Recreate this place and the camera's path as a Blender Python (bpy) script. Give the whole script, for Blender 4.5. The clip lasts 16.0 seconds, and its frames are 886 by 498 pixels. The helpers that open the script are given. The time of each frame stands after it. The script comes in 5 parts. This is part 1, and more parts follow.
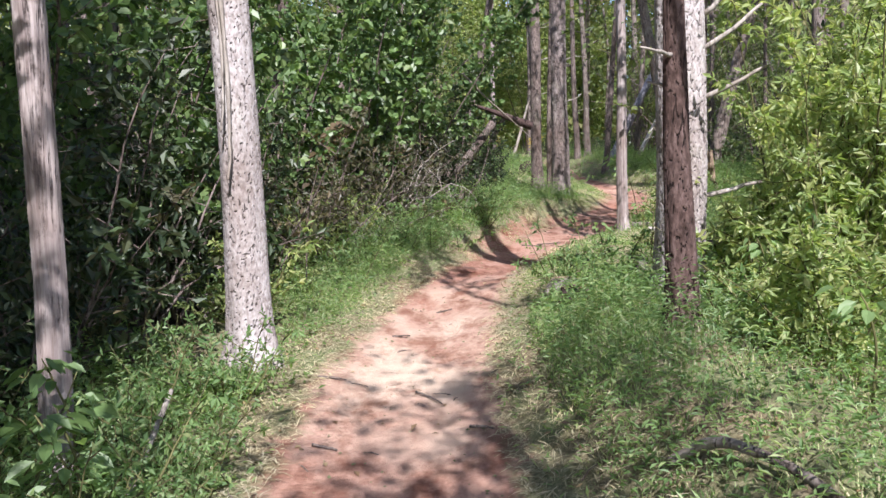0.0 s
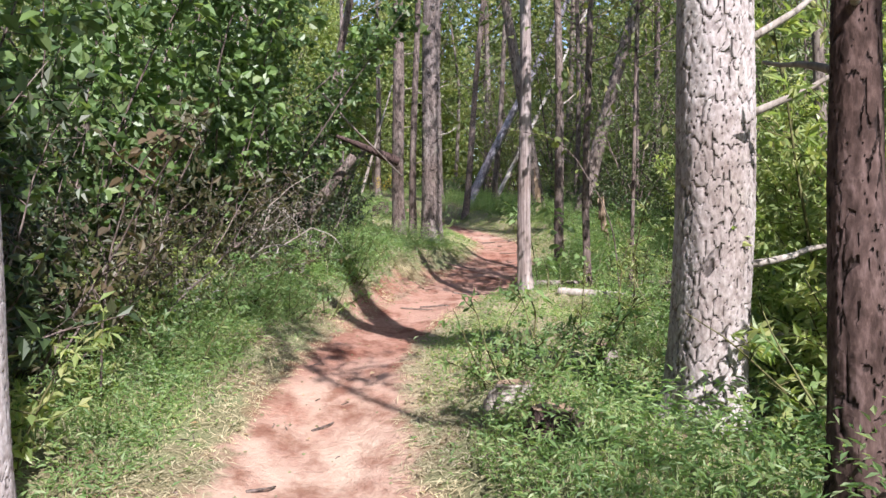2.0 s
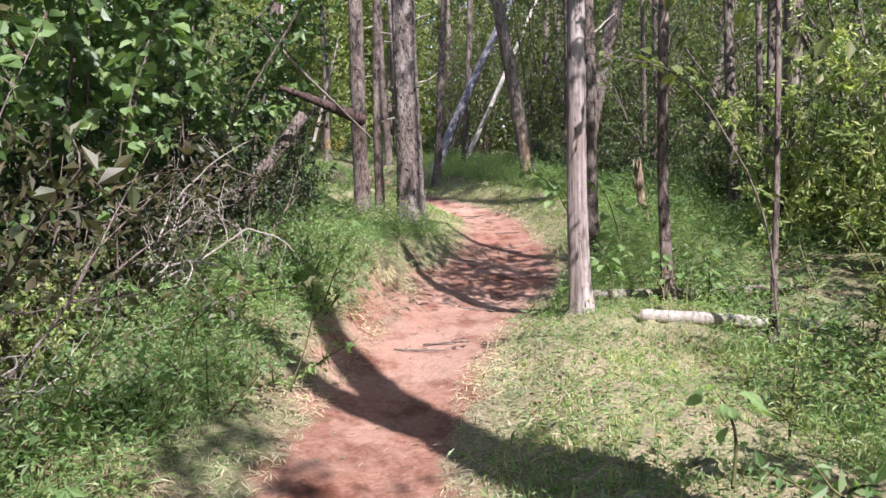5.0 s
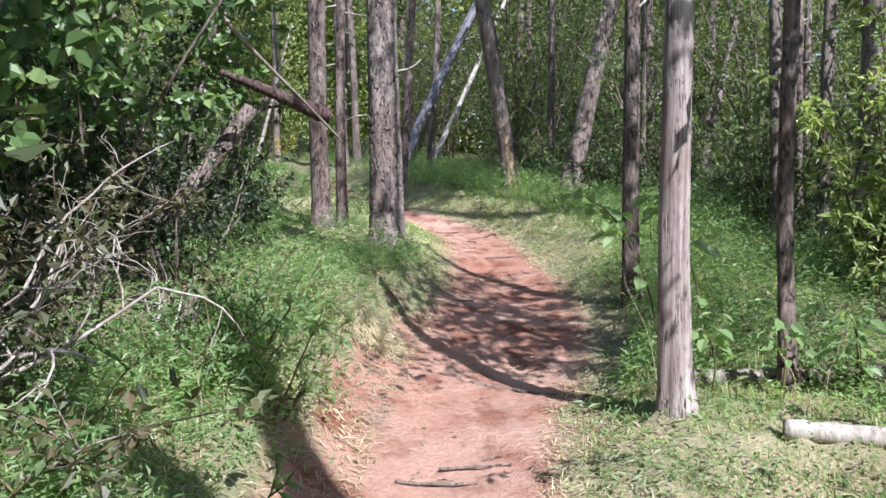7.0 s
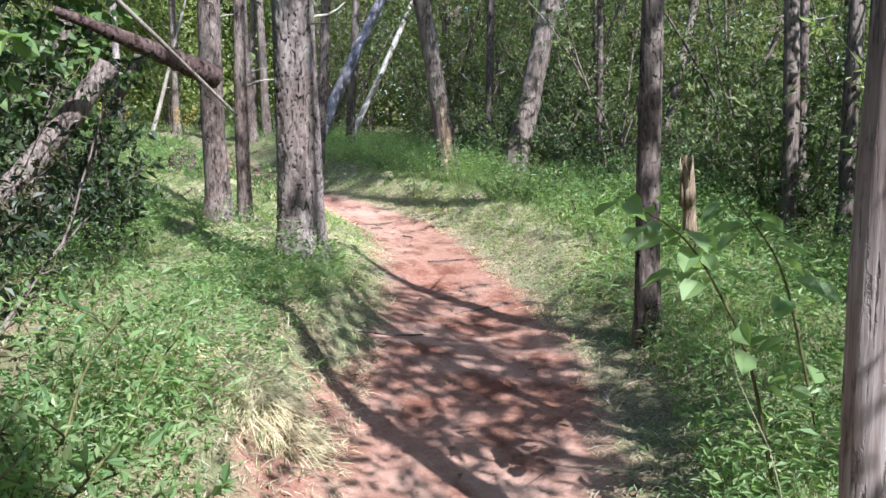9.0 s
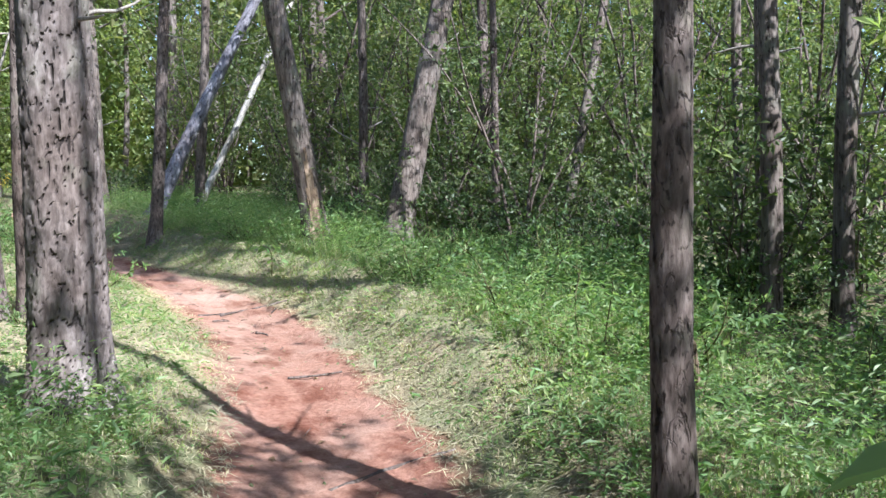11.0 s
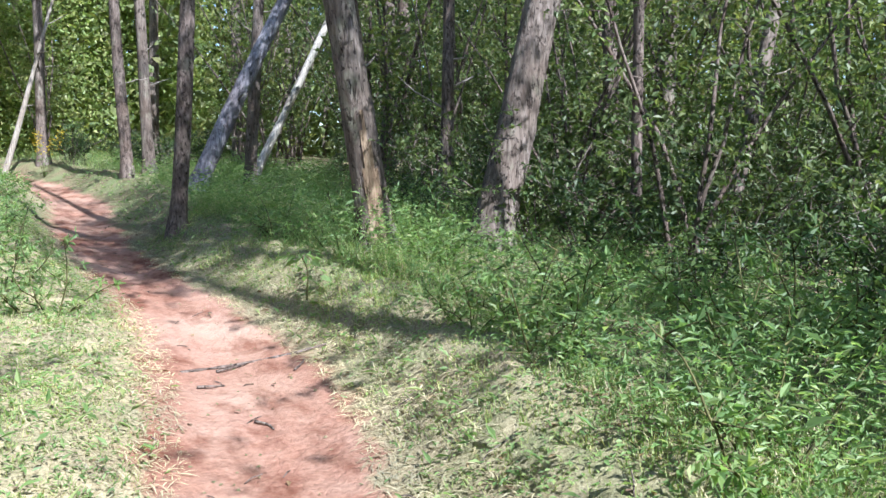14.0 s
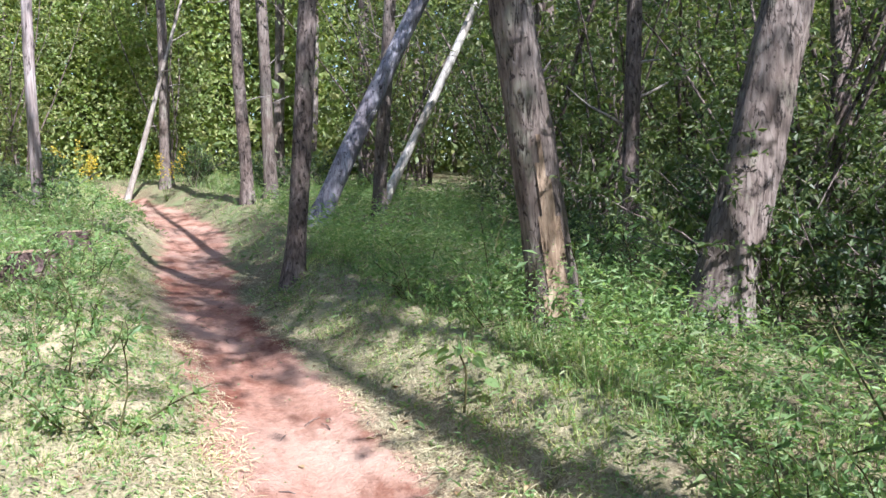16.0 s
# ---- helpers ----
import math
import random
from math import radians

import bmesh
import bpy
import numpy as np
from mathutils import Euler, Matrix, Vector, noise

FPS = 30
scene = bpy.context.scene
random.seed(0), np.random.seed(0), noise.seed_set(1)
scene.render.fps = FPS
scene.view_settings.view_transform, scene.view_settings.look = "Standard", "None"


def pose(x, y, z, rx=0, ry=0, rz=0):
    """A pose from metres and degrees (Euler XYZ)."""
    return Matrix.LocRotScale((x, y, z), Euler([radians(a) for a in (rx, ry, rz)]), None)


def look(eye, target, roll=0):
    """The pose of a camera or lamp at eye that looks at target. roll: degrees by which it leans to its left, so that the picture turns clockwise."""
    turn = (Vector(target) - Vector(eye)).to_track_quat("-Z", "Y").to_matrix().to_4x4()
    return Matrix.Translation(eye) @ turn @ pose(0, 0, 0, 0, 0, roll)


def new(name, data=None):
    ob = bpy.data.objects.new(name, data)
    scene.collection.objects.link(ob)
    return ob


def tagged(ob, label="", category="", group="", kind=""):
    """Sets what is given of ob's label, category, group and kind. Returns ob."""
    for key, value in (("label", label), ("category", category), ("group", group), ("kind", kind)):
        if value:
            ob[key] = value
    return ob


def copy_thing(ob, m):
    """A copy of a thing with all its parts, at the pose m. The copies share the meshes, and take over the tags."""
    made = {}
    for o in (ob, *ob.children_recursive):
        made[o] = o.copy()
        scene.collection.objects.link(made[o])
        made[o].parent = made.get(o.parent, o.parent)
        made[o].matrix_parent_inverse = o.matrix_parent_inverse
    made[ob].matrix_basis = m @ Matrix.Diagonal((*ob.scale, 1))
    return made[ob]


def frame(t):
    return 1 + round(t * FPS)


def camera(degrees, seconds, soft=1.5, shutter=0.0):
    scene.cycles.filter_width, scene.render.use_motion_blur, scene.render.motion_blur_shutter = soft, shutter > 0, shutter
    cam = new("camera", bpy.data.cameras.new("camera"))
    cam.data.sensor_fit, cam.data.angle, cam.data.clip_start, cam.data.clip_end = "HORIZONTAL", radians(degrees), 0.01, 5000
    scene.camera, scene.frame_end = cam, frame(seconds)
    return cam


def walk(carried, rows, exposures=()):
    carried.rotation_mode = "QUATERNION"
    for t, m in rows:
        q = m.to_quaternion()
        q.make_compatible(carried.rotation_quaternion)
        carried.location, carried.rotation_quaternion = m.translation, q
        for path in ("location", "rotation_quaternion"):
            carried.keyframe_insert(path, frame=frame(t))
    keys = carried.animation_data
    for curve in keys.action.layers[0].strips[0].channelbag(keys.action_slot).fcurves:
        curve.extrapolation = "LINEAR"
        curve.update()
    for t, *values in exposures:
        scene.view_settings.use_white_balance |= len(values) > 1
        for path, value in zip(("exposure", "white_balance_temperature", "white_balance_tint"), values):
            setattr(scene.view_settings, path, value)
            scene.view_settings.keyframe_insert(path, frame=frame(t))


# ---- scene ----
cam = camera(55.8, 16.0, 1.5)
METRES, EYE, TILT, LEAN, TURN = 18.5, 1.5, -5.0, 1.7, 0.0
ROWS = [
    (0.0, 0.0, 0.0, 0.0, 0.0, 0.0, -0.0),
    (0.5, -0.0067, 0.034, 0.0024, -4.51, 1.09, 0.82),
    (1.0, -0.0138, 0.0689, 0.0058, -6.87, 2.32, 0.42),
    (1.5, -0.0159, 0.1039, 0.0109, -10.92, 3.09, -0.79),
    (2.0, -0.0159, 0.1397, 0.014, -11.41, 2.85, -0.62),
    (2.5, -0.0165, 0.1717, 0.0182, -15.41, 0.47, 0.12),
    (3.0, -0.0126, 0.2059, 0.0224, -15.55, 0.33, 0.27),
    (3.5, -0.0164, 0.2366, 0.0303, -15.52, -0.26, 0.26),
    (4.0, -0.0125, 0.2682, 0.0342, -14.57, 0.66, 1.53),
    (6.5, 0.0046, 0.4205, 0.0563, -16.59, -1.19, 0.82),
    (7.0, 0.008, 0.4531, 0.0603, -18.44, -0.05, 0.92),
    (7.5, 0.0132, 0.4817, 0.0636, -19.83, 0.33, 0.64),
    (8.0, 0.0173, 0.5121, 0.0675, -17.07, 0.66, -0.05),
    (8.5, 0.027, 0.5405, 0.0687, -18.72, -0.52, 0.12),
    (9.0, 0.0387, 0.5685, 0.0755, -24.17, -2.03, 1.33),
    (9.5, 0.0483, 0.5961, 0.0798, -28.81, -0.39, 2.3),
    (12.0, 0.1224, 0.7393, 0.096, -33.35, 1.89, 2.57),
    (12.5, 0.1334, 0.7635, 0.1028, -32.75, 1.7, 2.38),
    (13.0, 0.1464, 0.7846, 0.1079, -32.79, 1.56, 2.11),
    (13.5, 0.1646, 0.8064, 0.1107, -30.39, 1.1, 1.91),
    (14.0, 0.1745, 0.8338, 0.1138, -27.29, -0.22, 1.14),
    (14.5, 0.1852, 0.8595, 0.1181, -22.69, -0.72, 1.66),
    (15.0, 0.1873, 0.8879, 0.1236, -18.83, 0.36, 0.95),
    (15.5, 0.1912, 0.9143, 0.129, -18.92, 0.46, 0.82),
    (16.0, 0.1997, 0.9421, 0.1364, -18.96, 0.64, 0.86),
]
EXPOSURES = [(0, 1.08, 6100, 17), (3.5, 1.22, 6300, 19), (7, 1.27, 5800, 14), (8.5, 1.36, 5700, 9), (9.5, 1.46, 5700, 13), (12.5, 1.41, 5600, 5), (16, 1.51, 5800, 14)]
walk(cam, [(t, pose(0, 0, EYE, TILT, LEAN, TURN) @ pose(METRES * x, METRES * y, METRES * z, 90 + pitch, roll, yaw)) for t, x, y, z, yaw, pitch, roll in ROWS], EXPOSURES)

# ---- world, sun, exposure ----
SUN_FROM = Vector((math.sin(radians(11.5)) * math.cos(radians(46)), -math.cos(radians(11.5)) * math.cos(radians(46)), math.sin(radians(46))))
world = bpy.data.worlds.new("sky")
scene.world = world
world.use_nodes = True
wn = world.node_tree.nodes
sky = wn.new("ShaderNodeTexSky")
sky.sky_type, sky.sun_disc = "NISHITA", False
sky.sun_elevation, sky.sun_rotation = radians(46), radians(168.5)
world.node_tree.links.new(sky.outputs[0], wn["Background"].inputs[0])
wn["Background"].inputs[1].default_value = 0.095
sun = new("sun", bpy.data.lights.new("sun", "SUN"))
sun.data.energy, sun.data.angle, sun.data.color = 5.0, radians(0.5), (1.0, 0.965, 0.91)
sun.matrix_world = look(SUN_FROM * 40, (0, 0, 0))

# ---- materials ----


def nodes_of(name):
    m = bpy.data.materials.new(name)
    m.use_nodes = True
    nt = m.node_tree
    return m, nt, nt.nodes, nt.links, nt.nodes["Principled BSDF"]


def ramp(nt, stops):
    r = nt.nodes.new("ShaderNodeValToRGB")
    while len(r.color_ramp.elements) < len(stops):
        r.color_ramp.elements.new(0.5)
    for e, (p, c) in zip(r.color_ramp.elements, stops):
        e.position, e.color = p, (*c, 1)
    return r


def noise_tex(nt, scale, detail=6, stretch=None, rough=0.6):
    n = nt.nodes.new("ShaderNodeTexNoise")
    n.inputs["Scale"].default_value, n.inputs["Detail"].default_value, n.inputs["Roughness"].default_value = scale, detail, rough
    c = nt.nodes.new("ShaderNodeTexCoord")
    mp = nt.nodes.new("ShaderNodeMapping")
    mp.inputs["Scale"].default_value = stretch or (1, 1, 1)
    nt.links.new(c.outputs["Object"], mp.inputs[0])
    nt.links.new(mp.outputs[0], n.inputs["Vector"])
    return n


def mix_rgb(nt, a, b, fac, mode="MIX"):
    m = nt.nodes.new("ShaderNodeMix")
    m.data_type, m.blend_type = "RGBA", mode
    for sock, v in ((m.inputs[0], fac), (m.inputs[6], a), (m.inputs[7], b)):
        if isinstance(v, (int, float)):
            sock.default_value = v
        elif isinstance(v, tuple):
            sock.default_value = (*v, 1)
        else:
            nt.links.new(v, sock)
    return m.outputs[2]


def leaf_material(name, colours, glow=0.4, rough=0.5, low=0.55):
    """Leaves: colour by leaf, gloss on top, light through the blade."""
    m, nt, n, ln, p = nodes_of(name)
    geo = n.new("ShaderNodeNewGeometry")
    r = ramp(nt, [(i / max(1, len(colours) - 1), c) for i, c in enumerate(colours)])
    ln.new(geo.outputs["Random Per Island"], r.inputs[0])
    big = noise_tex(nt, 1.3, 3)
    shade = ramp(nt, [(0.34, (low, low * 1.03, low * 1.02)), (0.66, (1.2, 1.17, 1.04))])
    ln.new(big.outputs[0], shade.inputs[0])
    col = mix_rgb(nt, r.outputs[0], shade.outputs[0], 1.0, "MULTIPLY")
    ln.new(col, p.inputs["Base Color"])
    p.inputs["Roughness"].default_value = rough
    p.inputs["Specular IOR Level"].default_value = 0.6
    tr = n.new("ShaderNodeBsdfTranslucent")
    warm = mix_rgb(nt, col, (1.35, 1.4, 0.75), 1.0, "MULTIPLY")
    ln.new(warm, tr.inputs[0])
    mx = n.new("ShaderNodeMixShader")
    mx.inputs[0].default_value = glow
    ln.new(p.outputs[0], mx.inputs[1])
    ln.new(tr.outputs[0], mx.inputs[2])
    ln.new(mx.outputs[0], n["Material Output"].inputs[0])
    return m


def bark_material(name, dark, mid, light, plate=9.0, stretch=0.28, relief=0.6, lichen=0.0, grain=0.15, flecks=0.85, plated=False):
    """Bark: long plates with dark cracks between them, grain and paler weathered faces."""
    m, nt, n, ln, p = nodes_of(name)
    c = n.new("ShaderNodeTexCoord")
    mp = n.new("ShaderNodeMapping")
    mp.inputs["Scale"].default_value = (1, 1, stretch)
    ln.new(c.outputs["Object"], mp.inputs[0])
    wob = n.new("ShaderNodeTexNoise")
    wob.inputs["Scale"].default_value = 11
    ln.new(mp.outputs[0], wob.inputs["Vector"])
    add = n.new("ShaderNodeMixRGB")
    add.blend_type = "ADD"
    add.inputs[0].default_value = 0.2
    ln.new(mp.outputs[0], add.inputs[1])
    ln.new(wob.outputs["Color"], add.inputs[2])
    v = n.new("ShaderNodeTexVoronoi")
    v.feature = "DISTANCE_TO_EDGE"
    v.inputs["Scale"].default_value = plate
    ln.new(add.outputs[0], v.inputs["Vector"])
    broken = noise_tex(nt, 13, 6, (1, 1, 0.4), 0.7)
    gap = n.new("ShaderNodeMath")
    gap.operation = "MULTIPLY_ADD"
    gap.inputs[1].default_value = 1.1
    ln.new(broken.outputs[0], gap.inputs[0])
    ln.new(v.outputs[0], gap.inputs[2])
    crack = ramp(nt, [(0.42, (0, 0, 0)), (0.5, (0.6, 0.6, 0.6)), (0.6, (1, 1, 1))])
    ln.new(gap.outputs[0], crack.inputs[0])
    if plated:
        at = n.new("ShaderNodeAttribute")
        at.attribute_name = "plate"
        crack = ramp(nt, [(0.05, (0.1, 0.1, 0.1)), (0.35, (0.5, 0.5, 0.5)), (0.65, (1, 1, 1))])
        ln.new(at.outputs["Fac"], crack.inputs[0])
    g = noise_tex(nt, 40, 8, (1, 1, grain))
    face = ramp(nt, [(0.3, dark), (0.5, mid), (0.72, light)])
    ln.new(g.outputs[0], face.inputs[0])
    patch = noise_tex(nt, 2.2, 4, (1, 1, 0.5))
    pr = ramp(nt, [(0.35, (0.68, 0.62, 0.58)), (0.65, (1.1, 1.1, 1.1))])
    ln.new(patch.outputs[0], pr.inputs[0])
    col = mix_rgb(nt, face.outputs[0], pr.outputs[0], 1.0, "MULTIPLY")
    if lichen:
        li = noise_tex(nt, 5, 5, (1, 1, 0.6))
        lr = ramp(nt, [(0.55, (0, 0, 0)), (0.7, (lichen, lichen, lichen))])
        ln.new(li.outputs[0], lr.inputs[0])
        col = mix_rgb(nt, col, (0.34, 0.37, 0.27), lr.outputs[0])
    fleck = noise_tex(nt, 34, 3, (1, 1, 0.55), 0.5)
    fr = ramp(nt, [(0.60, (0, 0, 0)), (0.66, (flecks, flecks, flecks))])
    ln.new(fleck.outputs[0], fr.inputs[0])
    col = mix_rgb(nt, col, tuple(d * 0.4 for d in dark), fr.outputs[0])
    deep = tuple(d * 0.35 for d in dark)
    col = mix_rgb(nt, deep, col, crack.outputs[0])
    ln.new(col, p.inputs["Base Color"])
    p.inputs["Roughness"].default_value = 0.9
    p.inputs["Specular IOR Level"].default_value = 0.2
    mul = n.new("ShaderNodeMath")
    mul.operation = "MULTIPLY_ADD"
    mul.inputs[1].default_value = 0.35
    ln.new(g.outputs[0], mul.inputs[0])
    ln.new(crack.outputs[0], mul.inputs[2])
    b = n.new("ShaderNodeBump")
    b.inputs["Strength"].default_value, b.inputs["Distance"].default_value = relief, 0.02
    ln.new(mul.outputs[0], b.inputs["Height"])
    ln.new(b.outputs[0], p.inputs["Normal"])
    return m


def ground_material():
    m, nt, n, ln, p = nodes_of("red_clay_and_turf")
    at = n.new("ShaderNodeAttribute")
    at.attribute_name = "clay"
    rag = noise_tex(nt, 2.6, 9, None, 0.7)
    s = n.new("ShaderNodeMath")
    s.operation = "MULTIPLY_ADD"
    s.inputs[1].default_value, s.inputs[2].default_value = 1.5, -0.75
    ln.new(rag.outputs[0], s.inputs[0])
    t = n.new("ShaderNodeMath")
    ln.new(at.outputs["Fac"], t.inputs[0])
    ln.new(s.outputs[0], t.inputs[1])
    edge = ramp(nt, [(0.36, (0, 0, 0)), (0.62, (1, 1, 1))])
    ln.new(t.outputs[0], edge.inputs[0])
    fine = noise_tex(nt, 30, 9, None, 0.7)
    clay = ramp(nt, [(0.28, (0.15, 0.062, 0.042)), (0.47, (0.265, 0.122, 0.086)), (0.72, (0.375, 0.21, 0.155))])
    ln.new(fine.outputs[0], clay.inputs[0])
    worn = noise_tex(nt, 0.9, 5)
    wr = ramp(nt, [(0.42, (0, 0, 0)), (0.62, (0.6, 0.6, 0.6))])
    ln.new(worn.outputs[0], wr.inputs[0])
    # Sunlit stretches of the trail painted paler, along with their dust.
    sunlit_dusty = n.new("ShaderNodeAttribute")
    sunlit_dusty.attribute_name = "sunlit_dust"
    patchy = noise_tex(nt, 2.3, 7, (1, 0.5, 1), 0.65)
    pa = ramp(nt, [(0.30, (0, 0, 0)), (0.62, (1, 1, 1))])
    ln.new(patchy.outputs[0], pa.inputs[0])
    sunlit_pale = mix_rgb(nt, pa.outputs[0], sunlit_dusty.outputs["Color"], 1.0, "MULTIPLY")
    clay2 = mix_rgb(nt, clay.outputs[0], (0.44, 0.30, 0.24), wr.outputs[0])
    clay2 = mix_rgb(nt, clay2, (0.53, 0.405, 0.315), sunlit_pale)
    stain = noise_tex(nt, 3.7, 7, (1, 0.6, 1), 0.65)
    st = ramp(nt, [(0.36, (0.55, 0.42, 0.38)), (0.52, (1, 1, 1))])
    ln.new(stain.outputs[0], st.inputs[0])
    clay2 = mix_rgb(nt, clay2, st.outputs[0], 1.0, "MULTIPLY")
    litter = noise_tex(nt, 55, 6, (1, 1, 1), 0.75)
    # Litter tones; the darkest stand in for shadow beneath the plants.
    lit = ramp(nt, [(0.32, (0.045, 0.032, 0.022)), (0.46, (0.15, 0.115, 0.07)), (0.58, (0.28, 0.23, 0.145)), (0.72, (0.44, 0.39, 0.27))])
    ln.new(litter.outputs[0], lit.inputs[0])
    gz = noise_tex(nt, 1.7, 6)
    gr = ramp(nt, [(0.40, (0, 0, 0)), (0.62, (0.7, 0.7, 0.7))])
    ln.new(gz.outputs[0], gr.inputs[0])
    turf = mix_rgb(nt, lit.outputs[0], (0.145, 0.19, 0.085), gr.outputs[0])
    dry = n.new("ShaderNodeAttribute")
    dry.attribute_name = "dry"
    dn = noise_tex(nt, 4.5, 7, None, 0.7)
    dr = ramp(nt, [(0.34, (0.15, 0.15, 0.15)), (0.6, (1, 1, 1))])
    ln.new(dn.outputs[0], dr.inputs[0])
    bleached = mix_rgb(nt, dr.outputs[0], dry.outputs["Color"], 1.0, "MULTIPLY")
    straw = ramp(nt, [(0.32, (0.21, 0.165, 0.10)), (0.5, (0.39, 0.325, 0.21)), (0.7, (0.56, 0.49, 0.35))])
    ln.new(litter.outputs[0], straw.inputs[0])
    turf = mix_rgb(nt, turf, straw.outputs[0], bleached)
    ln.new(mix_rgb(nt, turf, clay2, edge.outputs[0]), p.inputs["Base Color"])
    p.inputs["Roughness"].default_value = 0.95
    p.inputs["Specular IOR Level"].default_value = 0.15
    h = noise_tex(nt, 14, 10, None, 0.7)
    b = n.new("ShaderNodeBump")
    b.inputs["Strength"].default_value, b.inputs["Distance"].default_value = 0.8, 0.04
    ln.new(h.outputs[0], b.inputs["Height"])
    ln.new(b.outputs[0], p.inputs["Normal"])
    return m


GROUND = ground_material()
PINE = bark_material("pine_bark", (0.19, 0.165, 0.162), (0.34, 0.315, 0.315), (0.46, 0.44, 0.445), 20, 0.36, 1.0, 0.0, 0.7)
PINE_PLATES = bark_material("plated_pine_bark", (0.21, 0.175, 0.165), (0.36, 0.33, 0.325), (0.50, 0.475, 0.475), 20, 0.36, 0.8, 0.12, 0.6, 0.35, True)
DEAD_PLATES = bark_material("flaking_dead_bark", (0.035, 0.022, 0.019), (0.085, 0.056, 0.05), (0.17, 0.12, 0.112), 14, 0.4, 0.9, 0.0, 0.4, 0.4, True)
OAK_PLATES = bark_material("ridged_oak_bark", (0.085, 0.068, 0.063), (0.185, 0.155, 0.147), (0.32, 0.28, 0.27), 18, 0.3, 0.9, 0.2, 0.3, 0.3, True)
CEDAR = bark_material("cedar_bark", (0.16, 0.125, 0.12), (0.31, 0.265, 0.255), (0.45, 0.41, 0.405), 26, 0.06, 0.6, 0.0, 0.06, 0.2)
DARKBARK = bark_material("dark_bark", (0.07, 0.053, 0.047), (0.16, 0.127, 0.115), (0.28, 0.235, 0.215), 18, 0.3, 1.0, 0.2, 0.3)
FLAKY = bark_material("flaking_bark", (0.032, 0.021, 0.019), (0.08, 0.054, 0.05), (0.165, 0.118, 0.112), 14, 0.4, 1.0, 0.0, 0.4)
GREYBARK = bark_material("grey_bark", (0.085, 0.065, 0.058), (0.175, 0.145, 0.13), (0.28, 0.245, 0.225), 22, 0.16, 0.7, 0.35, 0.12)
PALEBLUE = bark_material("pale_bluish_bark", (0.14, 0.13, 0.15), (0.25, 0.24, 0.28), (0.37, 0.36, 0.41), 20, 0.2, 0.6)
DEADWOOD = bark_material("bleached_wood", (0.20, 0.175, 0.15), (0.32, 0.29, 0.26), (0.44, 0.41, 0.375), 26, 0.04, 0.3, 0.0, 0.1, 0.25)
WHITEWOOD = bark_material("sun_bleached_wood", (0.36, 0.33, 0.30), (0.52, 0.49, 0.45), (0.62, 0.59, 0.55), 26, 0.04, 0.3, 0.0, 0.1, 0.25)
ROTTEN = bark_material("rotten_wood", (0.13, 0.09, 0.062), (0.28, 0.21, 0.15), (0.46, 0.38, 0.285), 24, 0.08, 0.6, 0.0, 0.15, 0.4)
STEM = bark_material("green_stem", (0.06, 0.06, 0.03), (0.12, 0.12, 0.05), (0.18, 0.17, 0.08), 30, 0.1, 0.2)
LEAF_BROAD = leaf_material("broad_leaf", [(0.045, 0.085, 0.032), (0.065, 0.115, 0.043), (0.095, 0.15, 0.058), (0.14, 0.19, 0.08)])
LEAF_YELLOW = leaf_material("yellowing_leaf", [(0.07, 0.11, 0.03), (0.11, 0.155, 0.045), (0.16, 0.19, 0.06), (0.24, 0.22, 0.09)])
# LEAF_BROAD made lighter in place of sun breaking through the canopy
LEAF_WOOD = leaf_material("lightened_understory_leaf", [(0.075, 0.12, 0.045), (0.11, 0.165, 0.062), (0.155, 0.205, 0.085), (0.22, 0.255, 0.12)], 0.5)
# darkened in the colour to stand in for the thicket's shade
LEAF_DARK = leaf_material("shade_dark_leaf", [(0.022, 0.042, 0.018), (0.032, 0.058, 0.023), (0.048, 0.077, 0.03), (0.062, 0.07, 0.036)], 0.3)
LEAF_VINE = leaf_material("vine_leaf", [(0.065, 0.12, 0.042), (0.10, 0.175, 0.06), (0.15, 0.24, 0.09), (0.21, 0.28, 0.115)], 0.42, 0.45)
LEAF_WEED = leaf_material("weed_leaf", [(0.125, 0.22, 0.085), (0.18, 0.29, 0.12), (0.24, 0.345, 0.155), (0.33, 0.39, 0.20)], 0.56, 0.5, 0.78)
LEAF_TALL = leaf_material("tall_weed_leaf", [(0.18, 0.25, 0.095), (0.25, 0.325, 0.125), (0.33, 0.385, 0.165), (0.43, 0.43, 0.22)], 0.52, 0.45, 0.85)
LEAF_DRAB = leaf_material("drab_leaf", [(0.05, 0.065, 0.028), (0.085, 0.085, 0.04), (0.12, 0.095, 0.055), (0.075, 0.10, 0.04)], 0.35)
LEAF_GRASS = leaf_material("grass_blade", [(0.15, 0.25, 0.10), (0.22, 0.33, 0.14), (0.30, 0.40, 0.19), (0.50, 0.49, 0.30)], 0.5, 0.5, 0.8)
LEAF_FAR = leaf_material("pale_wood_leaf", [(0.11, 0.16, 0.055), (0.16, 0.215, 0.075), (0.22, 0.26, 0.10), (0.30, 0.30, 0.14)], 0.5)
LEAF_TURF = leaf_material("short_turf", [(0.17, 0.235, 0.085), (0.25, 0.32, 0.125), (0.35, 0.39, 0.175), (0.48, 0.455, 0.25)], 0.5, 0.55, 0.75)
STRAW = leaf_material("dry_straw", [(0.42, 0.37, 0.25), (0.54, 0.49, 0.36), (0.33, 0.27, 0.18)], 0.2, 0.7)
LITTER = leaf_material("fallen_leaf", [(0.14, 0.08, 0.045), (0.25, 0.16, 0.085), (0.34, 0.26, 0.16), (0.09, 0.05, 0.035)], 0.15, 0.7)
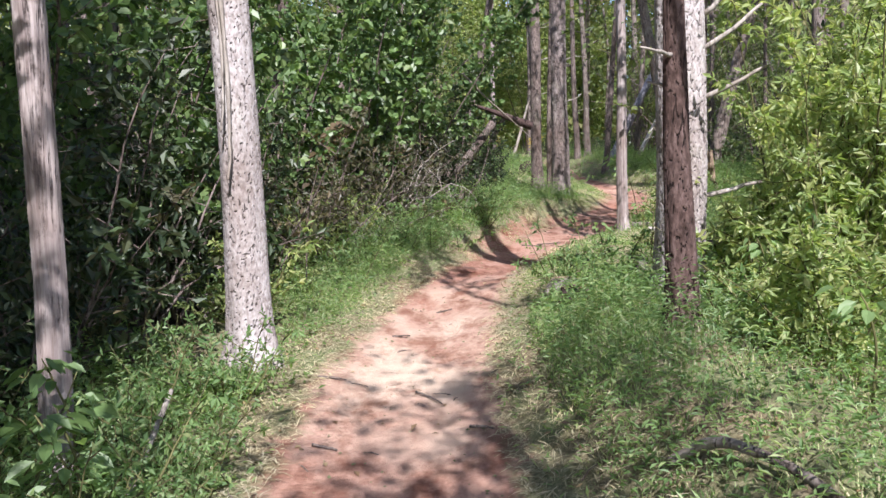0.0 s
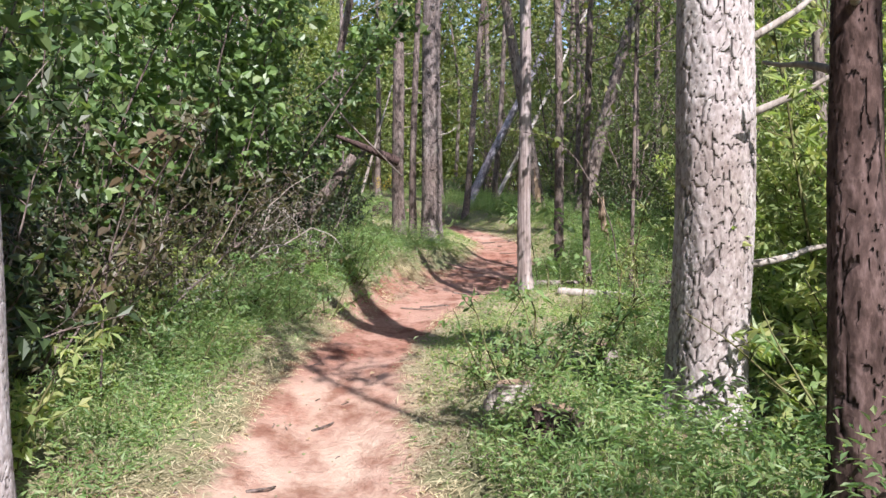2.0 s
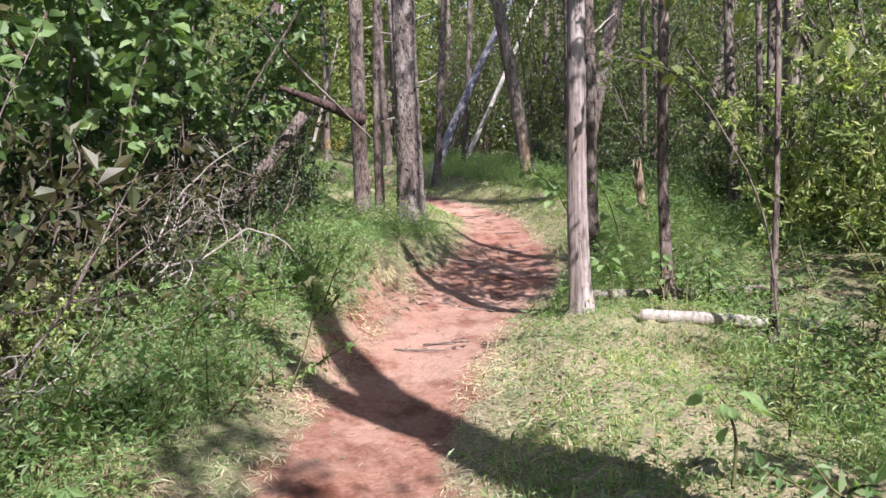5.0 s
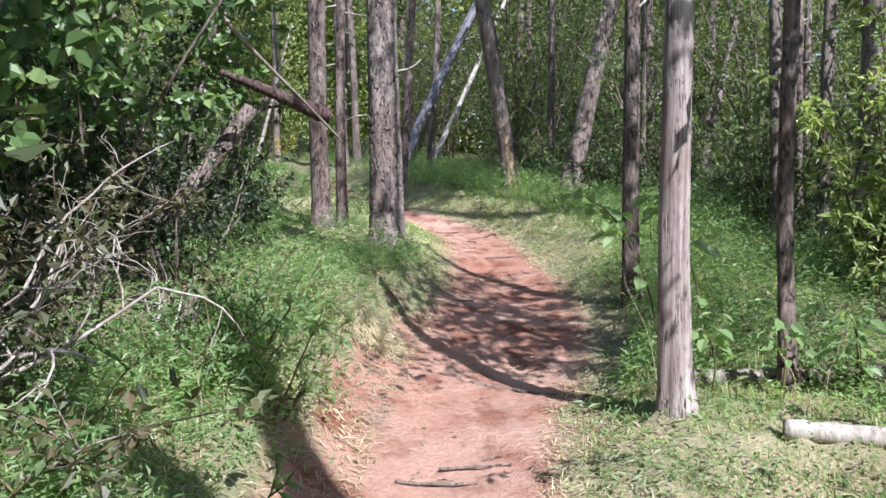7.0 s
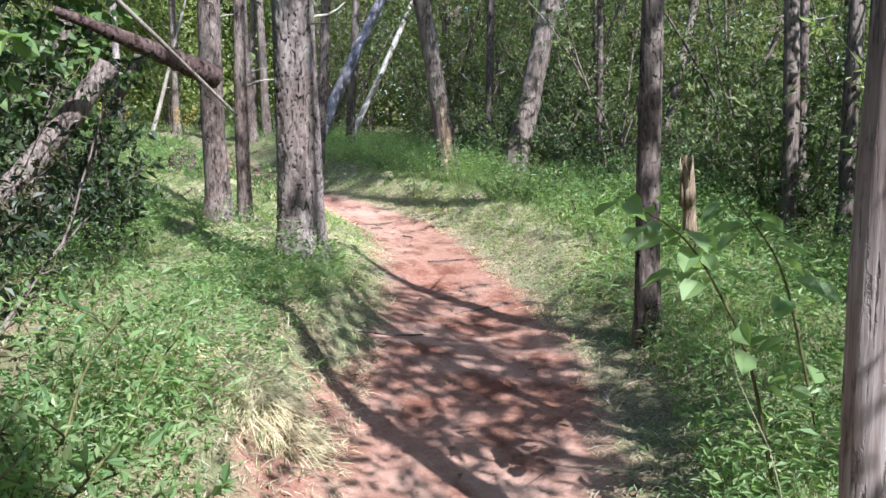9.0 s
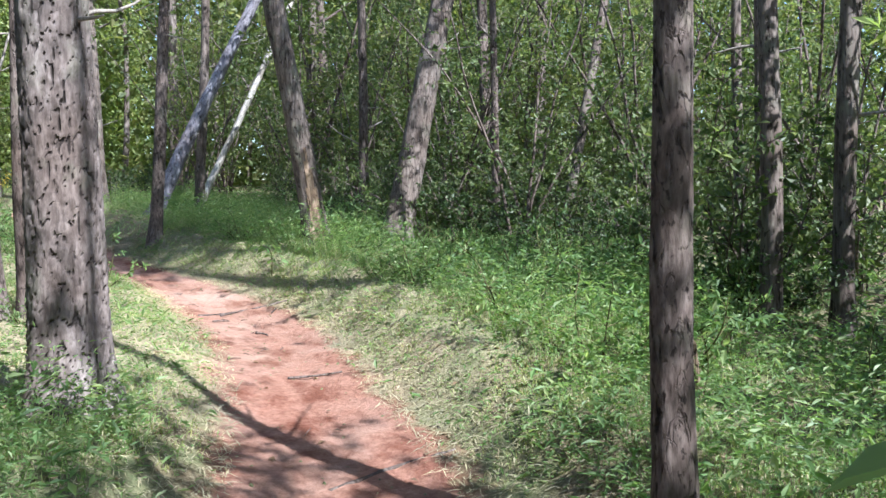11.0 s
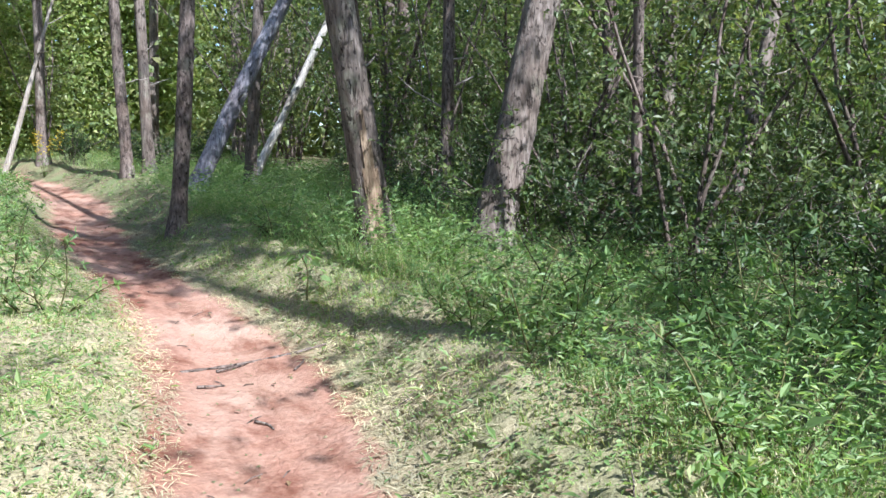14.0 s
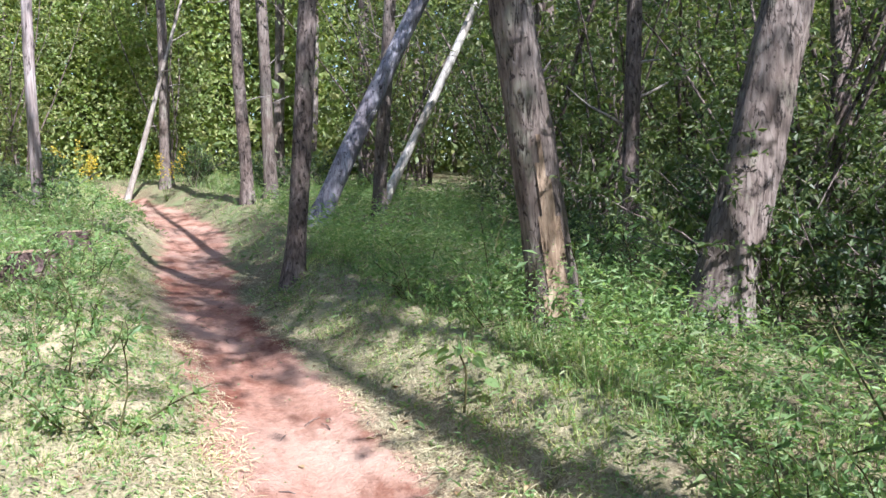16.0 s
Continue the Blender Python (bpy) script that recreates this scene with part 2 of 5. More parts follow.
FLOWER = leaf_material("yellow_flower", [(0.6, 0.42, 0.03), (0.7, 0.52, 0.05), (0.5, 0.4, 0.05)], 0.3, 0.6)
RED_LEAF = leaf_material("reddening_leaf", [(0.10, 0.09, 0.04), (0.08, 0.10, 0.035), (0.15, 0.095, 0.065), (0.11, 0.12, 0.05)], 0.35)

# ---- the lie of the land ----
PATH_Y = [-40, -8, 0, 3.5, 5, 7, 8.8, 10, 12, 13.5, 14.5, 16.4, 18.5, 20, 22, 25, 28, 31.5, 35, 38, 44, 60, 120]
PATH_X = [0, 0, -0.2, -0.26, -0.33, -0.12, 0.19, 0.5, 1.32, 2.15, 2.7, 3.45, 4.1, 4.45, 4.48, 4.15, 4.1, 4.35, 3.75, 2.7, -0.8, -6, -20]
PATH_W = [0.6, 0.6, 0.6, 0.62, 0.58, 0.5, 0.46, 0.45, 0.46, 0.62, 0.75, 0.55, 0.43, 0.5, 0.38, 0.36, 0.42, 0.45, 0.5, 0.6, 0.6, 0.6, 0.6]
LAND_Y = [-40, -10, 0, 5, 8, 11, 14, 17.5, 20.7, 25, 31, 40, 60, 120]
LAND_Z = [-1.2, -0.3, 0, 0.16, 0.34, 0.45, 0.56, 0.80, 0.95, 1.23, 1.55, 2.2, 3.0, 5.0]
SIDE_Y = [-10, 0, 4, 6.5, 9, 12, 14.6, 18, 22, 30, 40]
RIGHT_UP = [0.2, 0.25, 0.42, 0.27, 0.2, 0.12, 0.26, 0.34, 0.40, 0.4, 0.3]
LEFT_UP = [-0.1, -0.1, 0.0, 0.03, 0.12, 0.3, 0.38, 0.14, 0.12, 0.35, 0.4]


def smooth(a, b, x):
    t = np.clip((x - a) / (b - a), 0, 1)
    return t * t * (3 - 2 * t)


def soft_interp(v, xs, ys):
    """A knotted curve, rounded off at its knots."""
    return sum(np.interp(v + o, xs, ys) * w for o, w in ((-0.8, 0.2), (-0.4, 0.2), (0, 0.2), (0.4, 0.2), (0.8, 0.2)))


def path_offset(x, y):
    """Signed distance from the trail's edges: negative on the trail; and the side."""
    d = x - soft_interp(y, PATH_Y, PATH_X)
    slope = (soft_interp(y + 0.3, PATH_Y, PATH_X) - soft_interp(y - 0.3, PATH_Y, PATH_X)) / 0.6
    return np.abs(d) / np.sqrt(1 + slope * slope) - soft_interp(y, PATH_Y, PATH_W), np.sign(d)


def wavy(x, y):
    return (0.05 * np.sin(1.3 * x + 0.7 * y) * np.sin(0.9 * y - 0.5 * x + 1) + 0.03 * np.sin(3.1 * x - 1.7 * y + 2) * np.sin(2.3 * y + x)
            + 0.012 * np.sin(7.3 * x + 3 * y) * np.sin(6.1 * y - 4 * x))


def land(x, y):
    x, y = np.asarray(x, float), np.asarray(y, float)
    e, side = path_offset(x, y)
    z = soft_interp(y, LAND_Y, LAND_Z)
    up = np.where(side > 0, soft_interp(y, SIDE_Y, RIGHT_UP), soft_interp(y, SIDE_Y, LEFT_UP))
    z = z + up * np.where(side > 0, smooth(0.0, 0.75, e), smooth(-0.05, 0.5, e))
    gully = smooth(0.9, 4.5, e) * (side < 0) * (1 - smooth(12, 17, y)) * 1.3
    z = z - gully - 0.05 * (1 - smooth(-0.45, 0.1, e)) + wavy(x, y) * (0.35 + 0.65 * smooth(0, 1, e))
    far = np.hypot(x - 2, y - 12)
    return np.where(far > 80, z * np.clip(1 - (far - 80) / 300, 0, 1), z)


def land_at(x, y):
    return float(land(x, y))


# ---- mesh helpers ----


def quick_mesh(name, verts, faces, material, smooth_faces=False):
    """A mesh from arrays; faces all of one size."""
    verts, faces = np.asarray(verts, np.float32), np.asarray(faces, np.int32)
    me = bpy.data.meshes.new(name)
    k = faces.shape[1]
    me.vertices.add(len(verts))
    me.vertices.foreach_set("co", verts.ravel())
    me.loops.add(faces.size)
    me.loops.foreach_set("vertex_index", faces.ravel())
    me.polygons.add(len(faces))
    me.polygons.foreach_set("loop_start", np.arange(0, faces.size, k, dtype=np.int32))
    me.polygons.foreach_set("use_smooth", np.full(len(faces), smooth_faces))
    me.update(calc_edges=True)
    me.materials.append(material)
    return me


def piece(name, me, parent=None, label=""):
    ob = new(name, me)
    if parent:
        ob.parent = parent
    return tagged(ob, label)


def thing(name, x, y, label, category, group="", dz=0.0, kind=""):
    ob = new(name)
    ob.location = (x, y, land_at(x, y) + dz)
    ob.empty_display_size = 0.2
    return tagged(ob, label, category, group, kind)


def tube(points, radii, sides=8, cap=True):
    """Arrays of a tube along a line of points."""
    pts = np.asarray(points, float)
    n = len(pts)
    tang = np.gradient(pts, axis=0)
    tang /= np.linalg.norm(tang, axis=1)[:, None] + 1e-9
    ref = np.array([0, 1, 0.01]) if abs(tang[0][1]) < 0.8 else np.array([1, 0, 0.01])
    a = np.cross(tang, ref)
    a /= np.linalg.norm(a, axis=1)[:, None] + 1e-9
    b = np.cross(tang, a)
    ang = np.linspace(0, 2 * np.pi, sides, endpoint=False)
    ring = np.cos(ang)[None, :, None] * a[:, None, :] + np.sin(ang)[None, :, None] * b[:, None, :]
    v = (pts[:, None, :] + ring * np.asarray(radii, float)[:, None, None]).reshape(-1, 3)
    i = np.arange(n - 1)[:, None] * sides
    j = np.arange(sides)[None, :]
    f = np.stack([i + j, i + (j + 1) % sides, i + sides + (j + 1) % sides, i + sides + j], -1).reshape(-1, 4)
    if cap:
        top = (n - 1) * sides
        v = np.vstack([v, pts[-1] + tang[-1] * radii[-1] * 0.3, pts[0]])
        c0, c1 = len(v) - 2, len(v) - 1
        ends = [(top + k, top + (k + 1) % sides, c0, c0) for k in range(sides)]
        ends = [(top + k, top + (k + 1) % sides, top + (k + 2) % sides, c0) for k in range(0, sides, 2)] + [((k + 2) % sides, (k + 1) % sides, k, c1) for k in range(0, sides, 2)]
        f = np.vstack([f, ends])
    return v, f


def join(parts):
    vs, fs, o = [], [], 0
    for v, f in parts:
        vs.append(v)
        fs.append(np.asarray(f) + o)
        o += len(v)
    return np.vstack(vs), np.vstack(fs)


def unit(v):
    return v / (np.linalg.norm(v, axis=-1, keepdims=True) + 1e-9)


def leaf_arrays(rng, centre, direction, length, width=0.5, droop=0.3, full=True, flat=0.5):
    """Pointed leaves at the centres: folded along the rib, tips drooping."""
    n = len(centre)
    d = unit(direction)
    up = unit(np.array([0, 0, 1.0]) * flat + rng.normal(0, 0.5, (n, 3)))
    s = unit(np.cross(d, up))
    nrm = np.cross(s, d)
    L = np.asarray(length)[:, None] * np.ones((n, 1))
    W = L * width * 0.5
    fold = 0.25 * W
    if full:
        rows = [centre, centre + d * L * 0.28 + s * W * 0.85 + nrm * fold, centre + d * L * 0.65 + s * W * 0.8 + nrm * (fold - droop * 0.10 * L),
                centre + d * L - nrm * droop * 0.3 * L,
                centre + d * L * 0.65 - s * W * 0.8 + nrm * (fold - droop * 0.10 * L), centre + d * L * 0.28 - s * W * 0.85 + nrm * fold]
        v = np.stack(rows, 1).reshape(-1, 3)
        o = np.arange(n)[:, None] * 6
        f = np.concatenate([o + [0, 1, 2, 3], o + [3, 4, 5, 0]], 0)
        return v, f
    rows = [centre, centre + d * L * 0.45 + s * W + nrm * fold, centre + d * L - nrm * droop * 0.3 * L, centre + d * L * 0.45 - s * W + nrm * fold]
    v = np.stack(rows, 1).reshape(-1, 3)
    return v, np.arange(n * 4).reshape(-1, 4)


# ---- ground: one sheet to the horizon ----


def axis(lo, hi, fine_lo, fine_hi, step, coarse):
    near = np.arange(fine_lo, fine_hi, step)
    out, x, s = [], fine_hi, step
    while x < hi:
        out.append(x)
        s = min(s * 1.18, coarse)
        x += s
    low, x, s = [], fine_lo, step
    while x > lo:
        s = min(s * 1.18, coarse)
        x -= s
        low.append(x)
    return np.array(low[::-1] + list(near) + out)


gx = axis(-600, 600, -2.5, 7.5, 0.08, 60)
gy = axis(-600, 700, 2, 29, 0.11, 60)
GX, GY = np.meshgrid(gx, gy)
GZ = land(GX, GY)
rough_rng = np.random.default_rng(5)
e_all, side_all = path_offset(GX, GY)
scarp = 0.22 * (side_all < 0) * smooth(11, 12, GY) * (1 - smooth(14.5, 15.5, GY)) + 0.12 * (side_all < 0) * smooth(16.5, 18.5, GY) * (1 - smooth(23, 26, GY)) * (1 - smooth(0.5, 1.4, e_all))
near_mask = (1 - smooth(30, 40, GY)) * (np.abs(GX) < 12)
GZ = GZ + near_mask * rough_rng.normal(0, 1, GZ.shape) * (0.006 + 0.012 * smooth(0.1, 0.5, e_all))
gi = np.arange(len(gx) * len(gy)).reshape(len(gy), len(gx))
gf = np.stack([gi[:-1, :-1], gi[:-1, 1:], gi[1:, 1:], gi[1:, :-1]], -1).reshape(-1, 4)
gme = quick_mesh("ground", np.stack([GX, GY, GZ], -1).reshape(-1, 3), gf, GROUND, True)
clay_at = gme.attributes.new("clay", "FLOAT", "POINT")
clay_at.data.foreach_set("value", np.clip(0.5 - (e_all - scarp) / 0.5, 0, 1).astype(np.float32).ravel())
sunlit_dust_at = gme.attributes.new("sunlit_dust", "FLOAT", "POINT")
dry_at = gme.attributes.new("dry", "FLOAT", "POINT")
dry_here = (side_all < 0) * smooth(16.5, 18.5, GY) * (1 - smooth(25.5, 27.5, GY)) * (1 - smooth(1.4, 2.6, e_all)) + 0.7 * (side_all > 0) * smooth(6.5, 8, GY) * (1 - smooth(11.5, 12.5, GY)) * (1 - smooth(1.0, 1.8, e_all)) \
    + 0.75 * (side_all > 0) * smooth(16, 17.5, GY) * (1 - smooth(24, 26, GY)) * (1 - smooth(0.5, 1.1, e_all)) + 0.8 * smooth(28, 31, GY) * (1 - smooth(36, 40, GY)) * (1 - smooth(1.0, 3.0, e_all)) * (side_all < 0)
dry_at.data.foreach_set("value", np.clip(dry_here, 0, 1).astype(np.float32).ravel())
# pale where the sun reaches the trail: dust and light in one colour
sunlit_dust_y = np.interp(GY, [0, 3.6, 5.2, 8.0, 9.0, 17.5, 19.0, 22.0, 24, 30, 34], [0.1, 0.25, 1.0, 0.95, 0.12, 0.1, 0.3, 0.3, 0.1, 0.1, 0.5])
sunlit_dust_at.data.foreach_set("value", (sunlit_dust_y * (1 - 0.5 * smooth(-0.25, 0.05, e_all))).astype(np.float32).ravel())
tagged(new("ground", gme), "bare red clay trail through grass and leaf litter", "ground", kind="structure")

# ---- trees ----


def trunk_arrays(rng, height, r0, r1, lean=(0, 0), bend=0.0, sides=28, rings=90, rough=0.03, flare=0.45, plates=0.0):
    """A tapering trunk from the ground up, with a root flare and uneven bark."""
    t = np.linspace(0, 1, rings) ** 1.25 if rings < 200 else np.interp(np.linspace(0, 1, rings), [0, 0.86, 1], [0, min(0.8, 4.2 / height), 1])
    z = t * height - 0.15 * (t == 0)
    ph = rng.uniform(0, 6.28, 4)
    cx = lean[0] * z + bend * np.sin(t * 4 + ph[0]) * t + 0.02 * np.sin(z * 0.9 + ph[1]) * np.minimum(z, 1)
    cy = lean[1] * z + bend * np.sin(t * 3 + ph[2]) * t + 0.02 * np.sin(z * 1.1 + ph[3]) * np.minimum(z, 1)
    r = r0 + (r1 - r0) * t + r0 * flare * np.exp(-np.maximum(z, 0) / 0.16)
    ang = np.linspace(0, 2 * np.pi, sides, endpoint=False)
    A, Z = np.meshgrid(ang, z)
    lob = 1 + 0.10 * np.sin(A * 5 + ph[0]) * np.exp(-np.maximum(Z, 0) / 0.25) + 0.035 * np.sin(A * 3 + Z * 0.8 + ph[1]) + 0.03 * np.sin(A * 2 - Z * 1.7 + ph[2])
    lob += rough * 0.6 * np.sin(A * 9 + 3 * np.sin(Z * 2.1 + ph[3])) + rng.normal(0, rough * 0.45, A.shape)
    if plates:
        cell = np.sin(A * 7 + 2.2 * np.sin(Z * 5 + ph[0]) + ph[1]) + 0.8 * np.sin(Z * 17 + 3 * np.sin(A * 4 + ph[2]))
        lob += plates * np.tanh(cell * 1.6)
    R = r[:, None] * lob
    v = np.stack([cx[:, None] + R * np.cos(A), cy[:, None] + R * np.sin(A), Z], -1).reshape(-1, 3)
    i = np.arange(rings - 1)[:, None] * sides
    j = np.arange(sides)[None, :]
    f = np.stack([i + j, i + (j + 1) % sides, i + sides + (j + 1) % sides, i + sides + j], -1).reshape(-1, 4)
    return (v, f), np.stack([cx, cy, z], -1), r


def plate_relief(rng, line, radius, sides, wide, tall, broken):
    """How far each point of a trunk's skin lies inside its bark plate: 0 in the cracks, 1 on the faces."""
    z = line[:, 2]
    ang = np.linspace(0, 2 * np.pi, sides, endpoint=False)
    cols = max(6, int(round(2 * np.pi * float(np.median(radius)) / wide)))
    rows = int(z.max() / tall) + 4
    jit = rng.uniform(-0.49, 0.49, (rows, cols, 2))
    A, Z = np.meshgrid(ang, z)
    U, V = A / (2 * np.pi) * cols, Z / tall + 1.5
    U = U + 0.25 * np.sin(V * 1.7 + A * 3)
    V = V + 0.25 * np.sin(U * 1.9) + 0.12 * np.sin(U * 4.3 + V)
    for f, amp in ((5.1, 0.07), (9.7, 0.035)):
        p = rng.uniform(0, 6.28, 4)
        U, V = U + amp * np.sin(f * V + p[0]) * np.sin(0.7 * f * U + p[1]), V + amp * np.sin(f * U + p[2]) * np.sin(0.8 * f * V + p[3])
    iu, iv = np.floor(U).astype(int), np.floor(V).astype(int)
    f1, f2 = np.full(U.shape, 9.0), np.full(U.shape, 9.0)
    for du in (-1, 0, 1):
        for dv in (-1, 0, 1):
            cu, cv = iu + du, iv + dv
            j = jit[np.clip(cv, 0, rows - 1), cu % cols]
            d = np.hypot(cu + 0.5 + j[..., 0] - U, cv + 0.5 + j[..., 1] - V)
            f2 = np.where(d < f1, f1, np.minimum(f2, d))
            f1 = np.minimum(f1, d)
    wide_gap = 0.5 + 0.5 * np.sin(1.1 * U + 2.0 * np.sin(0.9 * V))
    depth = smooth(0.0, 0.07 + 0.14 * wide_gap ** 2, f2 - f1) * (0.86 + 0.14 * np.sin(3.1 * U + 2.2 * V) * np.sin(2.7 * V - U)) + rng.normal(0, 0.05, U.shape)
    heal = 0.5 + 0.5 * np.sin(2.3 * U + 1.7 * np.sin(1.3 * V)) * np.sin(1.9 * V + np.sin(2.7 * U))
    return np.maximum(depth, broken * smooth(0.35, 0.8, heal))


def limb_line(rng, start, direction, length, n=9, sag=-0.15, kink=0.05):
    d = unit(np.asarray(direction, float))
    p, out = np.array(start, float), []
    for i in range(n):
        out.append(p.copy())
        d = unit(d + rng.normal(0, kink * 2, 3) + [0, 0, -sag / n])
        p = p + d * length / (n - 1)
    return np.array(out)


def crown_arrays(rng, lines, per, size, width, spread, full=False, droop=0.4):
    """Leaves on short twigs round the outer part of the limbs."""
    c, d = [], []
    for ln in lines:
        k = max(1, int(per))
        u = rng.uniform(0.25, 1, k) ** 0.7 * (len(ln) - 1)
        i = np.minimum(u.astype(int), len(ln) - 2)
        p = ln[i] + (ln[i + 1] - ln[i]) * (u - i)[:, None]
        clump = rng.normal(0, spread, (max(2, k // 12), 3))
        q = p + clump[rng.integers(0, len(clump), k)] + rng.normal(0, spread * 0.38, (k, 3))
        c.append(q)
        d.append(unit(q - p) + rng.normal(0, 0.6, (k, 3)) + [0, 0, -droop])
    c, d = np.vstack(c), np.vstack(d)
    return leaf_arrays(rng, c, d, size * rng.uniform(0.6, 1.25, len(c)), width, 0.4, full)


def tree(name, x, y, label, seed, height=12, r0=0.1, lean=(0, 0), bark=None, leaf=None, crown_from=6.0, limbs=14, reach=2.2, per=110, size=0.13,
         bend=0.05, sides=20, rings=60, rough=0.03, stubs=0, plates=0.0, category="tree", group="", flare=0.45, low_stub=1.0, high_stub=4.0, width=0.5, stub_bark=None, bark_plates=None):
    rng = np.random.default_rng(seed)
    root = thing(name, x, y, label, category, group)
    tr, line, rad = trunk_arrays(rng, height, r0, r0 * 0.35, lean, bend, sides, rings, rough, flare, plates)
    if bark_plates:
        inside = plate_relief(rng, line, rad, sides, *bark_plates[:3])
        v = tr[0].reshape(len(line), sides, 3)
        core = line[:, None, :] * [1, 1, 0] + v * [0, 0, 1]
        v = core + (v - core) * (1 + bark_plates[3] * (inside - 0.6))[..., None]
        me = quick_mesh("trunk", v.reshape(-1, 3), tr[1], bark, True)
        me.attributes.new("plate", "FLOAT", "POINT").data.foreach_set("value", inside.astype(np.float32).ravel())
        piece("trunk", me, root)
    else:
        piece("trunk", quick_mesh("trunk", *tr, bark, True), root)

    def on(zq):
        return np.array([np.interp(zq, line[:, 2], line[:, 0]), np.interp(zq, line[:, 2], line[:, 1]), zq])

    lines = []
    for i in range(limbs):
        zq = crown_from + (height - crown_from) * (i + rng.uniform(0, 0.9)) / max(1, limbs)
        a = i * 2.4 + rng.uniform(-0.4, 0.4)
        k = 1.0 - 0.55 * (zq - crown_from) / max(0.1, height - crown_from)
        ln = limb_line(rng, on(zq), (math.cos(a), math.sin(a), 0.45), reach * k * rng.uniform(0.7, 1.2))
        lines.append(ln)
        rr = r0 * 0.28 * k
        piece("limb", quick_mesh("limb", *tube(ln, np.linspace(rr, 0.006, len(ln)), 6), bark, True), root)
    for i in range(stubs):
        zq = rng.uniform(low_stub, high_stub)
        a = rng.uniform(-1.1, 1.1) if i % 3 else rng.uniform(0, 6.28)
        ln = limb_line(rng, on(zq), (math.cos(a), math.sin(a), rng.uniform(-0.1, 0.6)), rng.uniform(0.25, 0.7), 6, -0.1, 0.06)
        piece("dead_branch", quick_mesh("dead_branch", *tube(ln, np.linspace(0.016, 0.005, len(ln)), 6), stub_bark or DEADWOOD, True), root, "dry broken branch stub")
    if leaf and lines:
        piece("crown", quick_mesh("crown", *crown_arrays(rng, lines, per, size, width, 0.34), leaf), root)
    return root


PINE_T = "tall pine with pale plated bark beside the trail"
tree("pine_tree", -1.37, 5.78, "tall pine with pale plated bark and hanging bark strip", 1, 18, 0.150, (-0.03, 0.0), PINE_PLATES, LEAF_DARK, 14, 9, 2.0, 150, 0.14, 0.03, 120, 420, 0.012, 0, 0.0, bark_plates=(0.03, 0.05, 0.9, 0.035))
tree("cedar_tree", -1.86, 3.85, "slim cedar with stringy pinkish bark", 2, 11, 0.078, (0.012, 0), CEDAR, LEAF_DARK, 6.5, 10, 1.5, 110, 0.12, 0.02, 40, 190, 0.05, 0, 0.0, flare=0.25)
forked = tree("pine_tree", 1.765, 6.34, PINE_T, 3, 18, 0.186, (0.01, 0), PINE_PLATES, LEAF_DARK, 14.5, 9, 1.8, 130, 0.14, 0.015, 150, 480, 0.015, 2, 0.0, low_stub=3.0, high_stub=4.2, flare=0.3, bark_plates=(0.04, 0.10, 0.4, 0.05))
for k, (zq, rise, out) in enumerate(((0.42, 0.12, 0.42), (0.78, 0.25, 0.5), (1.5, 0.35, 0.5), (1.85, 0.75, 0.55), (2.1, 0.7, 0.6), (2.7, 0.5, 0.5))):
    ln = limb_line(np.random.default_rng(340 + k), (0.15 + 0.01 * zq, -0.05, zq), (1, -0.35, rise), out, 7, -0.1, 0.05)
    piece("dead_branch", quick_mesh("dead_branch", *tube(ln, np.linspace(0.021, 0.011, 7), 8), DEADWOOD, True), forked, "dry broken branch stub")
fork_line = limb_line(np.random.default_rng(33), (0.05, 0, 3.9), (-0.30, -0.02, 1), 9, 10, 0.05, 0.02)
piece("fork", quick_mesh("fork", *tube(fork_line, np.linspace(0.13, 0.03, 10), 14), PINE, True), forked)
tree("dead_tree", 1.325, 4.65, "dark dead trunk with flaking reddish bark", 4, 2.75, 0.096, (-0.015, 0), DEAD_PLATES, None, 2.6, 0, 1.2, 0, 0.13, 0.02, 90, 300, 0.03, 6, 0.0, low_stub=1.3, high_stub=2.6, flare=0.2, bark_plates=(0.03, 0.17, 0.75, 0.06))
tree("cedar_tree", 2.58, 12.02, "slim pale cedar trunk, sunlit, at the trail's edge", 5, 11, 0.079, (-0.012, 0), CEDAR, LEAF_DARK, 6.8, 8, 1.3, 80, 0.12, 0.02, 28, 110, 0.04, 0, 0.0, flare=0.3)
tree("oak_tree", 2.38, 17.05, "dark rough-barked tree on the trail bank", 6, 14, 0.172, (0.01, 0), OAK_PLATES, LEAF_BROAD, 7.5, 12, 2.2, 120, 0.14, 0.03, 110, 360, 0.03, 3, 0.0, low_stub=1.2, bark_plates=(0.035, 0.13, 0.6, 0.07))
tree("young_oak", 3.93, 14.68, "slender dark trunk among weeds", 7, 9, 0.074, (-0.015, 0), DARKBARK, LEAF_BROAD, 6.5, 7, 1.2, 60, 0.13, 0.03, 24, 90, 0.04, 2)
scarred = tree("oak_tree", 6.05, 22.2, "leaning brown trunk with bare scarred base", 8, 13, 0.145, (-0.17, 0), GREYBARK, LEAF_BROAD, 6.5, 12, 2.2, 110, 0.14, 0.05, 34, 120, 0.05, 3, 0.03)
tree("maple_tree", 6.95, 21.9, "leaning grey trunk with a hollow pale foot", 9, 12, 0.178, (0.27, 0), GREYBARK, LEAF_BROAD, 6.2, 10, 2.0, 90, 0.14, 0.06, 34, 120, 0.05, 3, 0.03)
tree("maple_tree", 4.93, 25.5, "slim grey trunk beside the trail", 10, 13, 0.095, (0.08, 0), DARKBARK, LEAF_BROAD, 6.5, 10, 2.0, 100, 0.14, 0.05, 24, 80, 0.04, 4)
